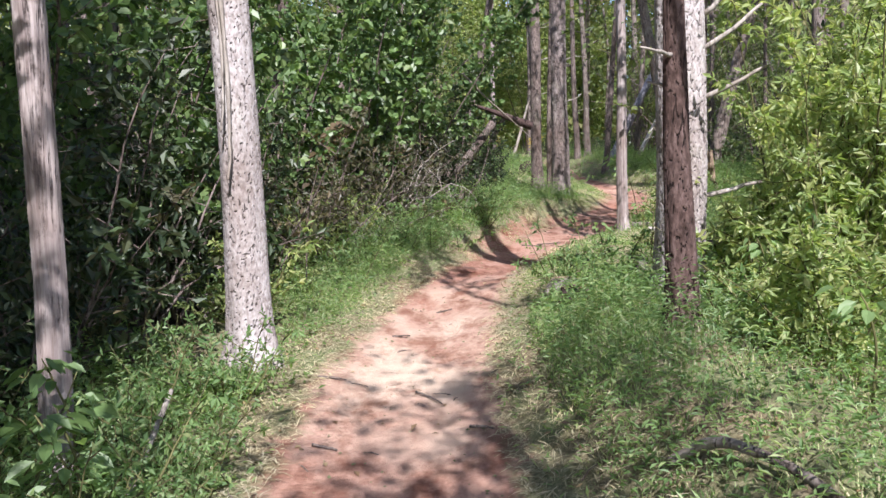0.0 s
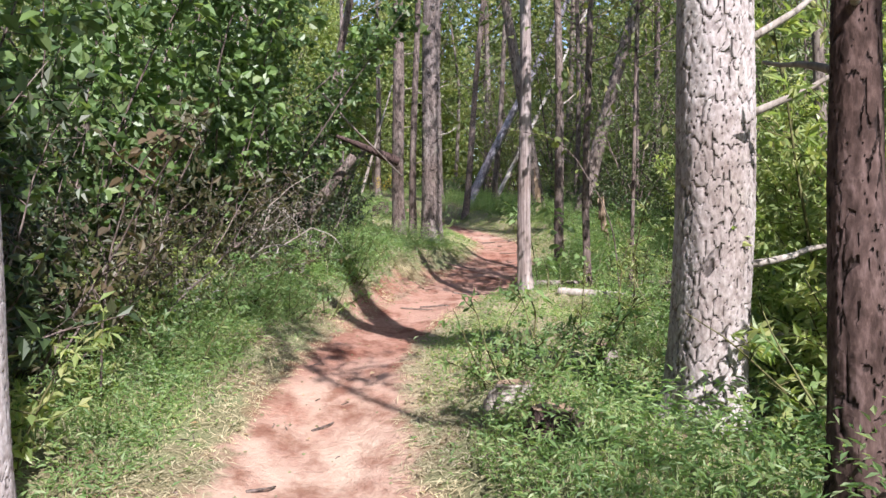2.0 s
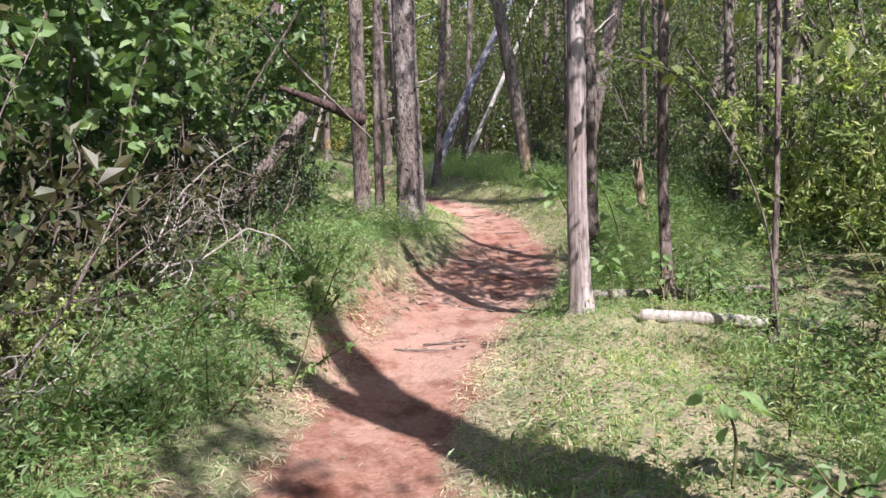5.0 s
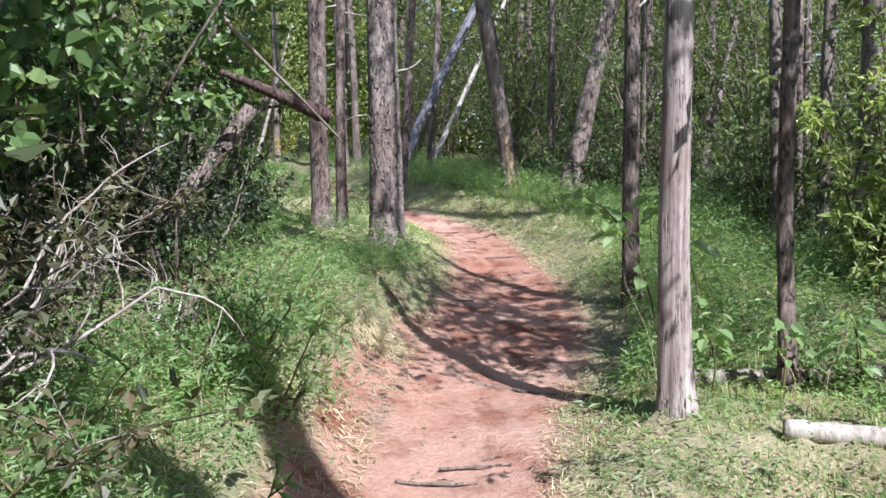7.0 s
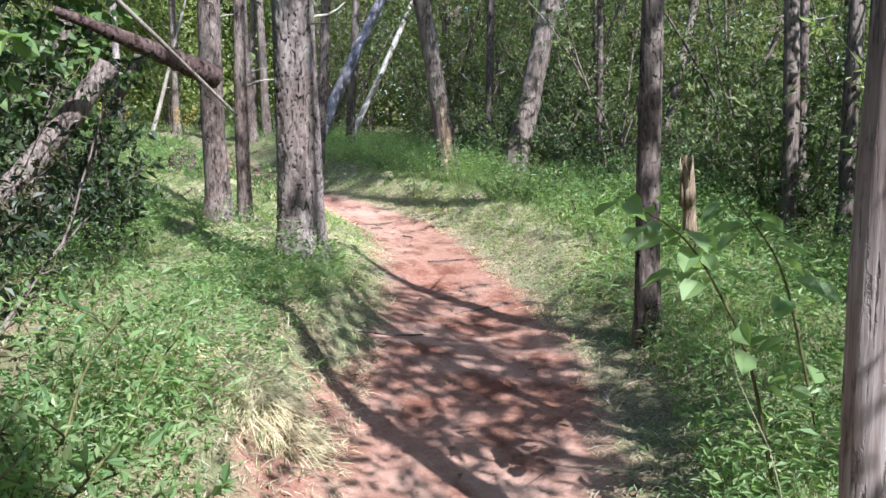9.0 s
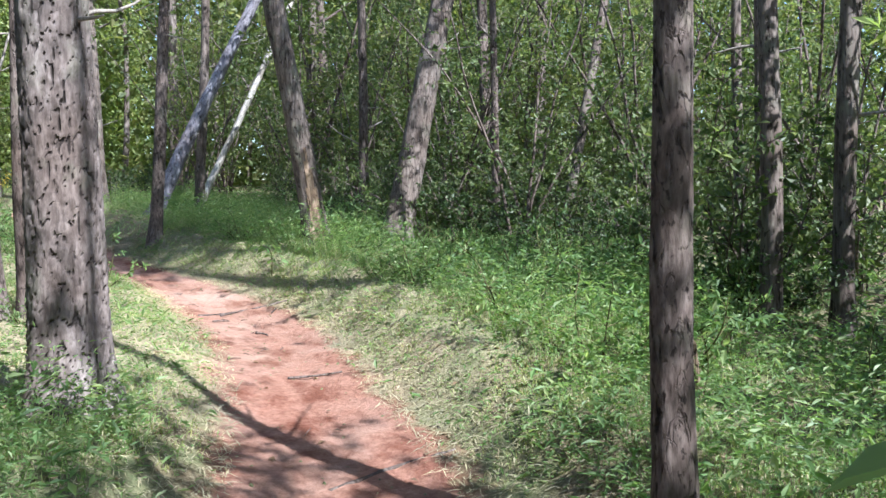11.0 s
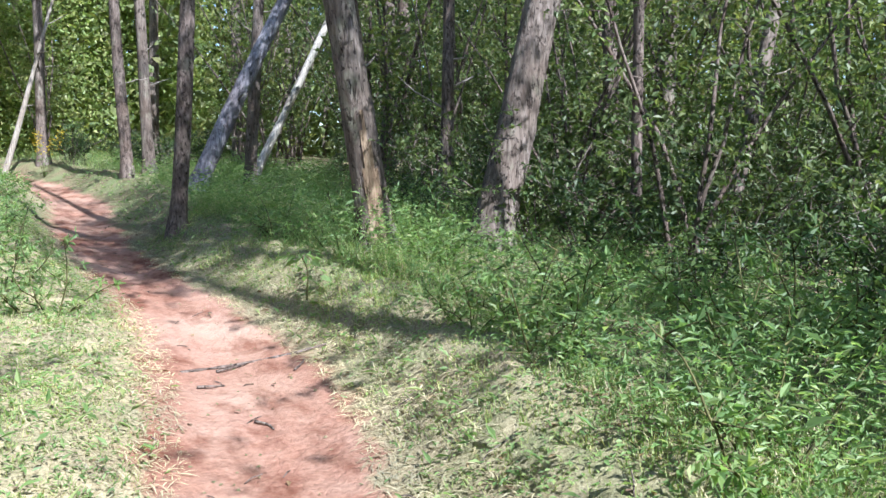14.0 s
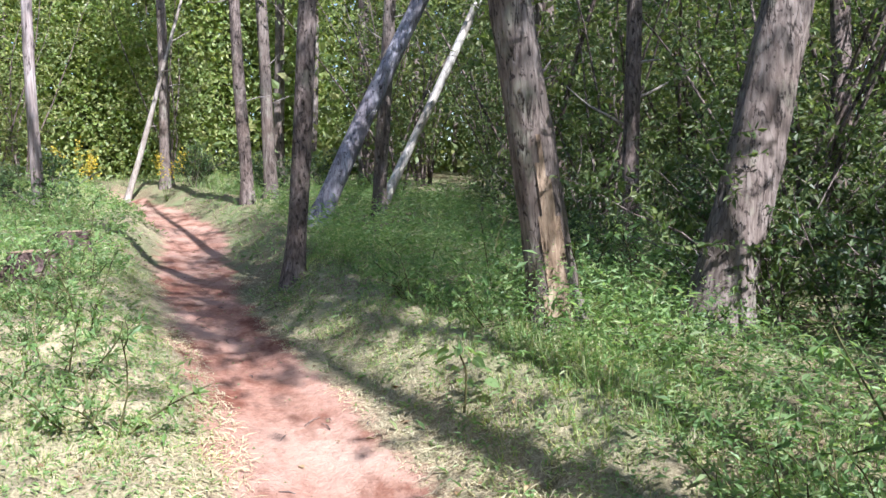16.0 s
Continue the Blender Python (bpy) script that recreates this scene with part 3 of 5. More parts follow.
tree("leaning_tree", 5.75, 28.8, "strongly leaning trunk with pale bluish bark", 11, 11, 0.15, (0.5, 0), PALEBLUE, LEAF_BROAD, 7, 8, 1.8, 80, 0.14, 0.05, 24, 80, 0.03, 5, high_stub=6)
tree("leaning_tree", 6.95, 30.0, "bleached leaning dead pole", 12, 9, 0.085, (0.5, 0), WHITEWOOD, None, 7, 0, 1.0, 0, 0.1, 0.03, 20, 60, 0.03, 7, high_stub=6)
tree("maple_tree", 6.75, 29.2, "upright grey trunk behind the leaning trees", 13, 12, 0.10, (0.06, 0), GREYBARK, LEAF_BROAD, 6.5, 10, 2.0, 100, 0.15, 0.05, 22, 70, 0.04, 3)
tree("maple_tree", 5.3, 33.0, "dark trunk at the trail's far bend", 14, 13, 0.115, (-0.03, 0), DARKBARK, LEAF_BROAD, 6.5, 10, 2.2, 100, 0.15, 0.05, 22, 70, 0.04, 3)
tree("maple_tree", 5.8, 33.5, "grey trunk at the trail's far bend", 15, 14, 0.12, (-0.03, 0), GREYBARK, LEAF_BROAD, 7, 10, 2.2, 100, 0.15, 0.05, 22, 70, 0.04, 3)
tree("cedar_tree", 2.0, 32.0, "pale slim trunk in the sunlit clearing", 16, 11, 0.095, (0, 0), CEDAR, LEAF_YELLOW, 6, 8, 1.8, 90, 0.15, 0.03, 22, 70, 0.04, 2)
tree("leaning_tree", 3.1, 37.8, "thin bleached pole leaning in the far brush", 17, 5, 0.075, (0.3, 0), DEADWOOD, None, 5, 0, 1, 0, 0.1, 0.02, 16, 40, 0.03, 3)
tree("maple_tree", 4.0, 38.0, "brown trunk in the far brush", 18, 11, 0.13, (0, 0), GREYBARK, LEAF_YELLOW, 5, 12, 2.2, 130, 0.16, 0.03, 20, 50, 0.04, 2)
tree("hickory_tree", 6.55, 14.75, "grey trunk deep in green undergrowth", 19, 12, 0.12, (0.0, 0), GREYBARK, LEAF_BROAD, 9.6, 12, 1.8, 130, 0.15, 0.05, 26, 80, 0.04, 2)
tree("young_oak", 3.42, 12.2, "brown slender trunk in the shade", 23, 9, 0.048, (0.0, 0), DARKBARK, LEAF_BROAD, 6.5, 6, 1.2, 50, 0.13, 0.03, 20, 70, 0.04, 2)
tree("young_oak", 3.3, 10.7, "thin sapling with large yellowing leaves", 20, 6, 0.022, (0.03, 0), DARKBARK, LEAF_YELLOW, 2.4, 16, 1.3, 75, 0.12, 0.04, 14, 50, 0.04, 2)
# added out of view to shade the dead trunk and first metres
tree("oak_tree", 1.5, -1.9, "unseen tree added behind the walker to shade the trail's start", 21, 7.4, 0.10, (0.0, 0), GREYBARK, LEAF_BROAD, 4.6, 12, 1.2, 130, 0.13, 0.04, 16, 46, 0.04)
# unseen; leans so that its added crown dapples the clay
tree("oak_tree", 2.7, 1.6, "slim leaning oak added out of view to shade the red clay", 24, 8.4, 0.05, (-0.19, 0.11), GREYBARK, LEAF_BROAD, 6.8, 10, 0.75, 55, 0.16, 0.04, 16, 46, 0.04)
# added only for the dappled shade at y 13 to 16
tree("oak_tree", 4.45, 9.2, "broad young oak added to shade the trail's dip", 22, 8, 0.06, (-0.02, 0), GREYBARK, LEAF_YELLOW, 3.9, 15, 1.9, 95, 0.19, 0.04, 16, 46, 0.04)
# unseen oaks added to keep the sun off the left thicket
for k, (px, py) in enumerate(((-2.7, -1.0), (-4.0, 1.2), (-5.0, 3.4), (-3.3, 2.0), (-6.1, 0.5), (-7.1, 5.0), (-2.8, 0.8), (-1.9, -3.2))):
    tree("oak_tree", px, py, "leafy oak added out of view to shade the thicket", 500 + k, 14, 0.11, (0, 0), DARKBARK, LEAF_BROAD, 3.6, 22, 2.1, 420, 0.16, 0.05, 14, 40, 0.04, group="oaks beside the thicket")



def scar(root, low, high, from_angle, to_angle, material, label, seed):
    """A ragged patch of bare wood on the trunk's skin."""
    rng = np.random.default_rng(seed)
    skin = [c for c in root.children if c.name.startswith("trunk")][0].data
    co = np.empty(len(skin.vertices) * 3)
    skin.vertices.foreach_get("co", co)
    co = co.reshape(-1, 3)
    no = np.array([v.normal[:] for v in skin.vertices])
    ang = np.arctan2(no[:, 1], no[:, 0])
    mid, half = (from_angle + to_angle) / 2, (to_angle - from_angle) / 2
    off = np.abs((ang - mid + np.pi) % (2 * np.pi) - np.pi)
    top = high - (high - low) * 0.5 * (off / half) ** 2 + rng.normal(0, 0.05, len(co))
    inside = (off < half) & (co[:, 2] > low) & (co[:, 2] < top)
    faces = np.array([p.vertices[:] for p in skin.polygons if all(inside[i] for i in p.vertices)])
    used = np.unique(faces)
    place = np.zeros(len(co), int)
    place[used] = np.arange(len(used))
    piece("bare_wood", quick_mesh("bare_wood", co[used] + no[used] * 0.007, place[faces], material, True), root, label)


scar(scarred, 0.0, 1.25, -2.3, -1.2, ROTTEN, "pale orange bare wood where bark is gone", 611)

# trunks farther off in the wood
wood_rng = np.random.default_rng(77)
MORE_TRUNKS = [
    (2.3, 20.3, 0.14, 0.0, DARKBARK), (2.62, 20.5, 0.08, 0.01, DARKBARK), (6.85, 16.4, 0.075, -0.02, GREYBARK), (7.25, 16.1, 0.075, 0.0, GREYBARK),
    (7.65, 23.95, 0.075, 0.01, DARKBARK), (8.2, 21.4, 0.05, 0.0, DARKBARK), (9.4, 21.5, 0.075, 0.25, GREYBARK), (10.0, 24.0, 0.10, 0.0, DARKBARK), (9.5, 30.0, 0.12, 0.02, GREYBARK),
    (8.2, 36.0, 0.14, 0.0, GREYBARK), (12.5, 20.5, 0.14, -0.03, DARKBARK), (13.5, 27.0, 0.15, 0.05, GREYBARK), (11.5, 33.0, 0.15, -0.04, DARKBARK),
    (0.4, 22.5, 0.12, 0.2, DARKBARK), (-1.5, 20.5, 0.13, 0.12, DARKBARK), (-0.5, 27.0, 0.13, -0.05, GREYBARK), (-3.0, 24.0, 0.15, 0.05, DARKBARK),
    (7.0, 41.0, 0.16, 0.02, GREYBARK), (0.0, 43.0, 0.15, 0.0, GREYBARK), (10.0, 42.0, 0.15, -0.05, DARKBARK), (-3.5, 36.0, 0.15, 0.03, GREYBARK),
    (-4.2, 10.5, 0.12, 0.05, DARKBARK), (-5.5, 14.0, 0.14, -0.08, DARKBARK), (-3.4, 16.5, 0.13, 0.1, DARKBARK), (-6.5, 8.5, 0.14, 0.04, DARKBARK),
    # first two added for the shade their crowns throw farther along
    (7.9, 17.2, 0.05, 0.0, DARKBARK), (8.9, 18.2, 0.055, 0.02, GREYBARK), (8.5, 10.0, 0.13, 0.02, GREYBARK), (9.5, 14.0, 0.14, 0.0, DARKBARK), (14.5, 15.0, 0.15, 0.03, GREYBARK), (11.5, 11.5, 0.13, -0.02, DARKBARK),
]
for k, (tx, ty, tr_, tl, tb) in enumerate(MORE_TRUNKS):
    # crowns above the view, thickened to shade the trail ahead
    shady = ty in (16.4, 16.1, 17.2, 18.2)
    thick = (ty > 19 and tx > 3) or (tx < 0 and ty < 22)
    tree("forest_tree", tx, ty, "slender trunk standing in shady woodland undergrowth", 200 + k, wood_rng.uniform(11, 15), tr_, (tl, wood_rng.uniform(-0.03, 0.03)), tb,
         LEAF_BROAD if k % 3 else LEAF_YELLOW, 4.6 if thick else 7.0 if ty in (16.4, 17.2, 18.2) else 8.8, 15 if thick or shady else 6, 2.4, 280 if ty in (16.4, 17.2) else 180 if shady else 70 if thick else 60, 0.13, 0.1, 16, 46, 0.04, 3, group="trees of the wood")

# ---- shrubs and saplings ----


def shrub_mesh(seed, height, spread, stems, twigs, leaves, size, width=0.5, bare=0.15, upright=0.7, full=True, twig_len=0.5, every=1):
    """Arrays of branching stems and of the leaves along their twigs."""
    rng = np.random.default_rng(seed)
    whole, lc, ld = [], [], []
    for s in range(stems):
        wood, roots = [], []
        a, k = rng.uniform(0, 6.28), rng.uniform(0.05, 1)
        d = np.array([math.cos(a) * spread * k / height, math.sin(a) * spread * k / height, upright])
        h = height * rng.uniform(0.6, 1.05)
        ln = limb_line(rng, (math.cos(a) * 0.1 * k, math.sin(a) * 0.1 * k, -0.05), d, h, 12, 0.25, 0.05)
        wood.append(tube(ln, np.linspace(0.005 + 0.0035 * height, 0.002, 12), 5, False))
        for w in range(twigs):
            u = rng.uniform(bare, 1) * 10.99
            i = int(u)
            p = ln[i] + (ln[i + 1] - ln[i]) * (u - i)
            b = rng.uniform(0, 6.28)
            tw = limb_line(rng, p, (math.cos(b), math.sin(b), rng.uniform(-0.1, 0.7)), twig_len * rng.uniform(0.5, 1.3) * (1.15 - 0.6 * u / 11), 5, -0.25, 0.08)
            if w % every == 0:
                wood.append(tube(tw[::2], np.linspace(0.005, 0.002, 3), 3, False))
                roots.append((5 * i, sum(len(part[0]) for part in wood[:-1])))
            q = rng.uniform(0.1, 1, leaves) * 3.99
            qi = q.astype(int)
            pos = tw[qi] + (tw[qi + 1] - tw[qi]) * (q - qi)[:, None]
            lc.append(pos)
            side = unit(tw[-1] - tw[0])
            dd = rng.normal(0, 0.75, (leaves, 3)) + side * 0.5 + [0, 0, -0.15]
            ld.append(dd)
        v, f = join(wood)
        whole.append((v, np.vstack([f] + [np.array([(b, b + 1, q + 1, q)]) for b, q in roots])))
    lc, ld = np.vstack(lc), np.vstack(ld)
    return whole, leaf_arrays(rng, lc, ld, size * rng.uniform(0.55, 1.25, len(lc)), width, 0.5, full)


def shrub_kind(name, label, category, group, leaf, stem, **kw):
    w, l = shrub_mesh(**kw)
    root = new(name)
    root.empty_display_size = 0.2
    tagged(root, label, category, group)
    for one in w:
        piece("stem", quick_mesh("stem", *one, stem, True), root)
    piece("foliage", quick_mesh("foliage", *l, leaf), root)
    return root


def plant(kind, rng, spots, lo=0.8, hi=1.2, sink=0.03):
    """Sets copies of one kind of plant at the spots; the first spot takes the thing itself."""
    for i, (x, y) in enumerate(spots):
        s = rng.uniform(lo, hi)
        m = Matrix.Translation((x, y, land_at(x, y) - sink)) @ Matrix.Rotation(rng.uniform(0, 6.28), 4, "Z") @ Matrix.Diagonal((s, s, s * rng.uniform(0.9, 1.1), 1))
        if i == 0:
            kind.matrix_basis = m
        else:
            c = copy_thing(kind, Matrix())
            c.matrix_basis = m


def scatter(rng, n, x0, x1, y0, y1, clear=0.6, gap=0.5):
    """Spots within a rectangle, off the trail and not too near one another."""
    out = []
    for _ in range(n * 30):
        x, y = rng.uniform(x0, x1), rng.uniform(y0, y1)
        if path_offset(x, y)[0] > clear and not (5.8 < x < 7.9 and 25.5 < y < 31.5) and all((x - a) ** 2 + (y - b) ** 2 > gap * gap for a, b in out):
            out.append((x, y))
        if len(out) >= n:
            break
    return out


prng = np.random.default_rng(11)
BUSH = "dense green broadleaf bush in the shade of the wood"
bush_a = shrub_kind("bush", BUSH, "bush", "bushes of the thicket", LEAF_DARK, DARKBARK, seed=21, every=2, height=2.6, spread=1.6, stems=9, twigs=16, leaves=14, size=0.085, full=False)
bush_b = shrub_kind("bush", "tangled bush with drab sparse leaves and bare dark stems", "bush", "bushes of the thicket", LEAF_DRAB, DARKBARK, seed=22, every=3, height=2.0, spread=1.7, stems=9, twigs=18, leaves=9, size=0.064, full=False)
vine_b = shrub_kind("vine_covered_sapling", "sapling smothered in bright broad vine leaves", "sapling", "vine-hung saplings", LEAF_VINE, DARKBARK, seed=28, every=3, height=5.0, spread=1.5, stems=6, twigs=34, leaves=15, size=0.12, width=0.8, bare=0.3, twig_len=0.8, full=True)
bramble = shrub_kind("bramble", "low tangled bramble covering the woodland floor", "bush", "brambles of the wood floor", LEAF_BROAD, DARKBARK, seed=29, every=2, height=1.1, spread=1.4, stems=9, twigs=11, leaves=10, size=0.066, bare=0.1, twig_len=0.4, full=False)
vine = shrub_kind("vine_covered_sapling", "tall sapling hung with bright broad vine leaves", "sapling", "vine-hung saplings", LEAF_VINE, DARKBARK, seed=23, every=2, height=6.5, spread=1.9, stems=6, twigs=46, leaves=13, size=0.11, width=0.78, bare=0.08, twig_len=0.9, full=True)
under = shrub_kind("sapling", "slender understory sapling with small light leaves", "sapling", "saplings of the wood", LEAF_WOOD, DARKBARK, seed=24, every=4, height=6.0, spread=1.4, stems=5, twigs=44, leaves=13, size=0.082, bare=0.06, twig_len=0.8, full=False)
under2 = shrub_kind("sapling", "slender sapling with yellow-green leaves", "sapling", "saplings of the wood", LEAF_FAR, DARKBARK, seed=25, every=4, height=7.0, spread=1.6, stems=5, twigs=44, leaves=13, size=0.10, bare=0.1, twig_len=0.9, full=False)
tallweed = shrub_kind("tall_weed", "tall bright green weed with narrow willow-like leaves", "weed", "tall weeds", LEAF_TALL, STEM, seed=26, every=3, height=2.3, spread=0.7, stems=6, twigs=22, leaves=16, size=0.082, width=0.36, bare=0.1, twig_len=0.35, full=False)
midweed = shrub_kind("tall_weed", "knee-high bright green weed with narrow leaves", "weed", "knee-high weeds", LEAF_TALL, STEM, seed=30, every=2, height=1.0, spread=0.6, stems=6, twigs=14, leaves=12, size=0.08, width=0.36, bare=0.05, twig_len=0.26, full=False)
weed = shrub_kind("weed", "leafy green weed growing in the grass", "weed", "weeds by the trail", LEAF_WEED, STEM, seed=27, height=0.65, spread=0.4, every=2, stems=6, twigs=8, leaves=9, size=0.05, width=0.42, bare=0.1, twig_len=0.2, full=False)
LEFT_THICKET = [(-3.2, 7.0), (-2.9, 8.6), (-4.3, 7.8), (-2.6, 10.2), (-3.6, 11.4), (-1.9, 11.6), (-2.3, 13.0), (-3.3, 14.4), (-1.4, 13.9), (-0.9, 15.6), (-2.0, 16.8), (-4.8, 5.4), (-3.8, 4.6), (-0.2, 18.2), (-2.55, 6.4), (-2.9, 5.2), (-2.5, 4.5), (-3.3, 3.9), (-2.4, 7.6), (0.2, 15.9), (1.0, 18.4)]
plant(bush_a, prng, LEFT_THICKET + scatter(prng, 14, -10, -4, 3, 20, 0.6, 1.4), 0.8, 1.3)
plant(bush_b, prng, [(-1.9, 8.2), (-1.45, 9.2), (-1.35, 11.2), (-0.75, 13.4), (-1.7, 10.0), (-1.2, 12.4), (-2.4, 9.2), (-0.6, 14.6), (0.0, 17.4)] + scatter(prng, 10, -8, -3, 4, 20, 0.6, 1.3), 0.8, 1.2)
bush_c = shrub_kind("bush", "leafy green bush in the wood's shade", "bush", "bushes of the wood", LEAF_WOOD, DARKBARK, seed=33, every=2, height=2.0, spread=1.5, stems=8, twigs=18, leaves=13, size=0.072, full=False)
plant(bush_c, prng, [(9.8, 20.6), (8.9, 22.2), (10.6, 22.0), (9.4, 24.0), (11.4, 20.0), (12.0, 22.5)] + scatter(prng, 24, 7.2, 14, 16.5, 30, 0.6, 1.1), 0.7, 1.15)
plant(vine, prng, [(-2.9, 12.4), (-1.9, 14.8), (-4.6, 10.0), (-3.6, 8.0), (-5.6, 6.4), (-1.2, 17.6), (-4.8, 13.6), (-6.6, 9.6), (-6.2, 12.6), (-3.2, 17.6)], 0.85, 1.2)
plant(vine_b, prng, [(-1.35, 13.3), (-0.45, 15.7), (-2.2, 11.0), (0.2, 18.8), (-2.6, 7.4)], 0.9, 1.1)
plant(bramble, prng, scatter(prng, 34, 7.0, 12, 16.5, 28, 1.0, 0.9) + scatter(prng, 14, -3, 2.2, 18.5, 32, 1.0, 1.0) + scatter(prng, 14, -4, 8, 34, 41, 0.8, 0.9) + scatter(prng, 6, 5.2, 9, 10, 15, 1.0, 0.8), 0.7, 1.3)
plant(under, prng, [(7.3, 14.2), (8.2, 15.0), (6.9, 13.2)] + scatter(prng, 36, 7.4, 17, 19, 38, 1.5, 1.4) + scatter(prng, 16, -10, -1.0, 20, 40, 1.8, 1.5) + scatter(prng, 8, 9, 15, 9, 18, 1.8, 1.5), 0.8, 1.35)
plant(under2, prng, [(-0.7, 30.5), (-0.4, 34.5), (0.7, 40.0), (-1.6, 27.0)] + scatter(prng, 20, 7, 20, 22, 46, 1.5, 1.7) + scatter(prng, 22, -8, 6, 37, 50, 1.5, 1.5) + scatter(prng, 7, 5.5, 10, 6, 11, 1.8, 1.4), 0.8, 1.3)
plant(tallweed, prng, [q for q in scatter(prng, 120, 2.0, 6.4, 3.0, 9.5, 1.2, 0.27) if q[0] > 0.42 * q[1] and q[1] > 5.0] + scatter(prng, 14, 5.0, 8, 9, 14, 0.9, 0.55), 0.7, 1.2)
plant(midweed, prng, [(2.4, 6.2), (2.7, 6.6), (3.0, 6.9), (2.6, 7.2), (3.2, 7.5), (3.4, 6.4), (2.2, 5.7), (2.9, 5.9)] + [q for q in scatter(prng, 90, 1.75, 5.0, 3.0, 8.6, 0.9, 0.22) if q[0] > 0.37 * q[1]] + scatter(prng, 14, -2.4, -0.7, 6.5, 12.5, 0.95, 0.3), 0.55, 1.1)
plant(weed, prng, scatter(prng, 34, -2.3, -0.95, 2.9, 5.4, 0.25, 0.16) + [q for q in scatter(prng, 26, 1.4, 4.2, 4.5, 13, 0.5, 0.3) if q[1] < 7 or path_offset(*q)[0] > 1.5] + scatter(prng, 50, -2.4, 1.5, 7, 17, 0.4, 0.28) + scatter(prng, 14, -1.3, 0.9, 9.8, 14.5, 0.22, 0.3) + scatter(prng, 46, 4.8, 8, 14, 24, 0.7, 0.3) + scatter(prng, 16, 2, 4, 18, 30, 0.6, 0.5), 0.55, 1.2)

spire = shrub_kind("horseweed", "tall upright horseweed with a narrow pale plume", "weed", "horseweeds in the grass", LEAF_TALL, STEM, seed=44, every=1, height=1.35, spread=0.1, stems=1, twigs=34, leaves=8, size=0.045, width=0.25, bare=0.2, twig_len=0.13, full=False)
plant(spire, prng, [(2.55, 8.9), (2.75, 9.3), (2.3, 8.2), (3.1, 9.6), (1.95, 7.9), (3.4, 9.0), (2.1, 9.0)], 0.75, 1.15)

# far wood closing the view
frng = np.random.default_rng(31)
far_spots = [(x, y) for x, y in zip(frng.uniform(-34, 46, 900), frng.uniform(-14, 66, 900))
             if math.hypot(x - 2, y - 14) > 24 and path_offset(x, y)[0] > 2.0]
fw, fl = [], []
for x, y in far_spots[:240]:
    h, z0 = frng.uniform(9, 17) * (1 if y > 6 else 0.42), land_at(x, y)
    ln = limb_line(frng, (x, y, z0 - 0.1), (frng.uniform(-0.1, 0.1), frng.uniform(-0.1, 0.1), 1), h, 8, 0.1, 0.03)
    fw.append(tube(ln, np.linspace(frng.uniform(0.06, 0.16), 0.02, 8), 7, False))
    n = 620 if y > 8 else 200
    zz = frng.uniform(0.02, 1, n)
    a, rr = frng.uniform(0, 6.28, n), frng.uniform(0.2, 2.3, n) * (0.7 + 0.5 * np.sin(zz * 9 + x))
    c = np.stack([x + np.cos(a) * rr, y + np.sin(a) * rr, z0 + zz * h], -1)
    fl.append(leaf_arrays(frng, c, frng.normal(0, 1, (n, 3)), frng.uniform(0.2, 0.4, n), 0.6, 0.4, False))
n = 130000
a, rr = frng.uniform(-1.15, 1.25, n), frng.uniform(30, 44, n)
hx, hy = 2 + np.sin(a) * rr, 12 + np.cos(a) * rr
clump = np.sin(hx * 1.1 + np.sin(hy)) + np.sin(hy * 0.9 + 1.3 * np.sin(hx * 0.7))
hz = land(hx, hy) + frng.uniform(0, 1, n) ** 1.1 * (13 + 3.0 * clump)
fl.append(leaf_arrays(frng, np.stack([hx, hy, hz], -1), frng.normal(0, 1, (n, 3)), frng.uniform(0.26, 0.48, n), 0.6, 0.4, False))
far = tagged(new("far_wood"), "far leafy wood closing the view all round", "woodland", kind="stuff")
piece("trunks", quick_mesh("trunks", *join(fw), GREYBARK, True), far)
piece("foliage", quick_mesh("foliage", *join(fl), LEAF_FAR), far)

n = 210000
hx, hy = frng.uniform(-14, 9, n), frng.uniform(41.5, 46, n)
hz = land(hx, hy) + frng.uniform(0, 1, n) * (8 + 2.5 * np.sin(hx * 1.3) + 1.5 * np.sin(hx * 3.1))
me = quick_mesh("far_brush", *leaf_arrays(frng, np.stack([hx, hy, hz], -1), frng.normal(0, 1, (n, 3)), frng.uniform(0.1, 0.19, n), 0.6, 0.4, False), LEAF_TALL)
tagged(new("far_brush", me), "sunlit yellow-green brush beyond the clearing", "brush", kind="stuff")

# ---- grass and low growth ----


def blades(rng, x, y, height, width, lean=0.5):
    """Leaning, tapered grass blades."""
    n = len(x)
    z = land(x, y)
    a = rng.uniform(0, 6.28, n)
    d = np.stack([np.cos(a), np.sin(a), np.zeros(n)], -1)
    s = np.stack([-np.sin(a), np.cos(a), np.zeros(n)], -1)
    b = np.stack([x, y, z - 0.015], -1)
    k = (rng.uniform(0.1, 1, n) * lean)[:, None]
    H, W = height[:, None], width[:, None]
    tip = b + np.array([0, 0, 1.0]) * H * (1 - 0.35 * k) + d * H * k
    v = np.stack([b - s * W, b + s * W, tip + s * W * 0.15, tip - s * W * 0.15], 1).reshape(-1, 3)
    return v, np.arange(n * 4).reshape(-1, 4)


def drift_of(x, y):
    return 0.5 + 0.5 * np.sin(1.9 * x + 1.1 * np.sin(1.3 * y)) * np.sin(1.4 * y + 0.8 * np.sin(2.1 * x))


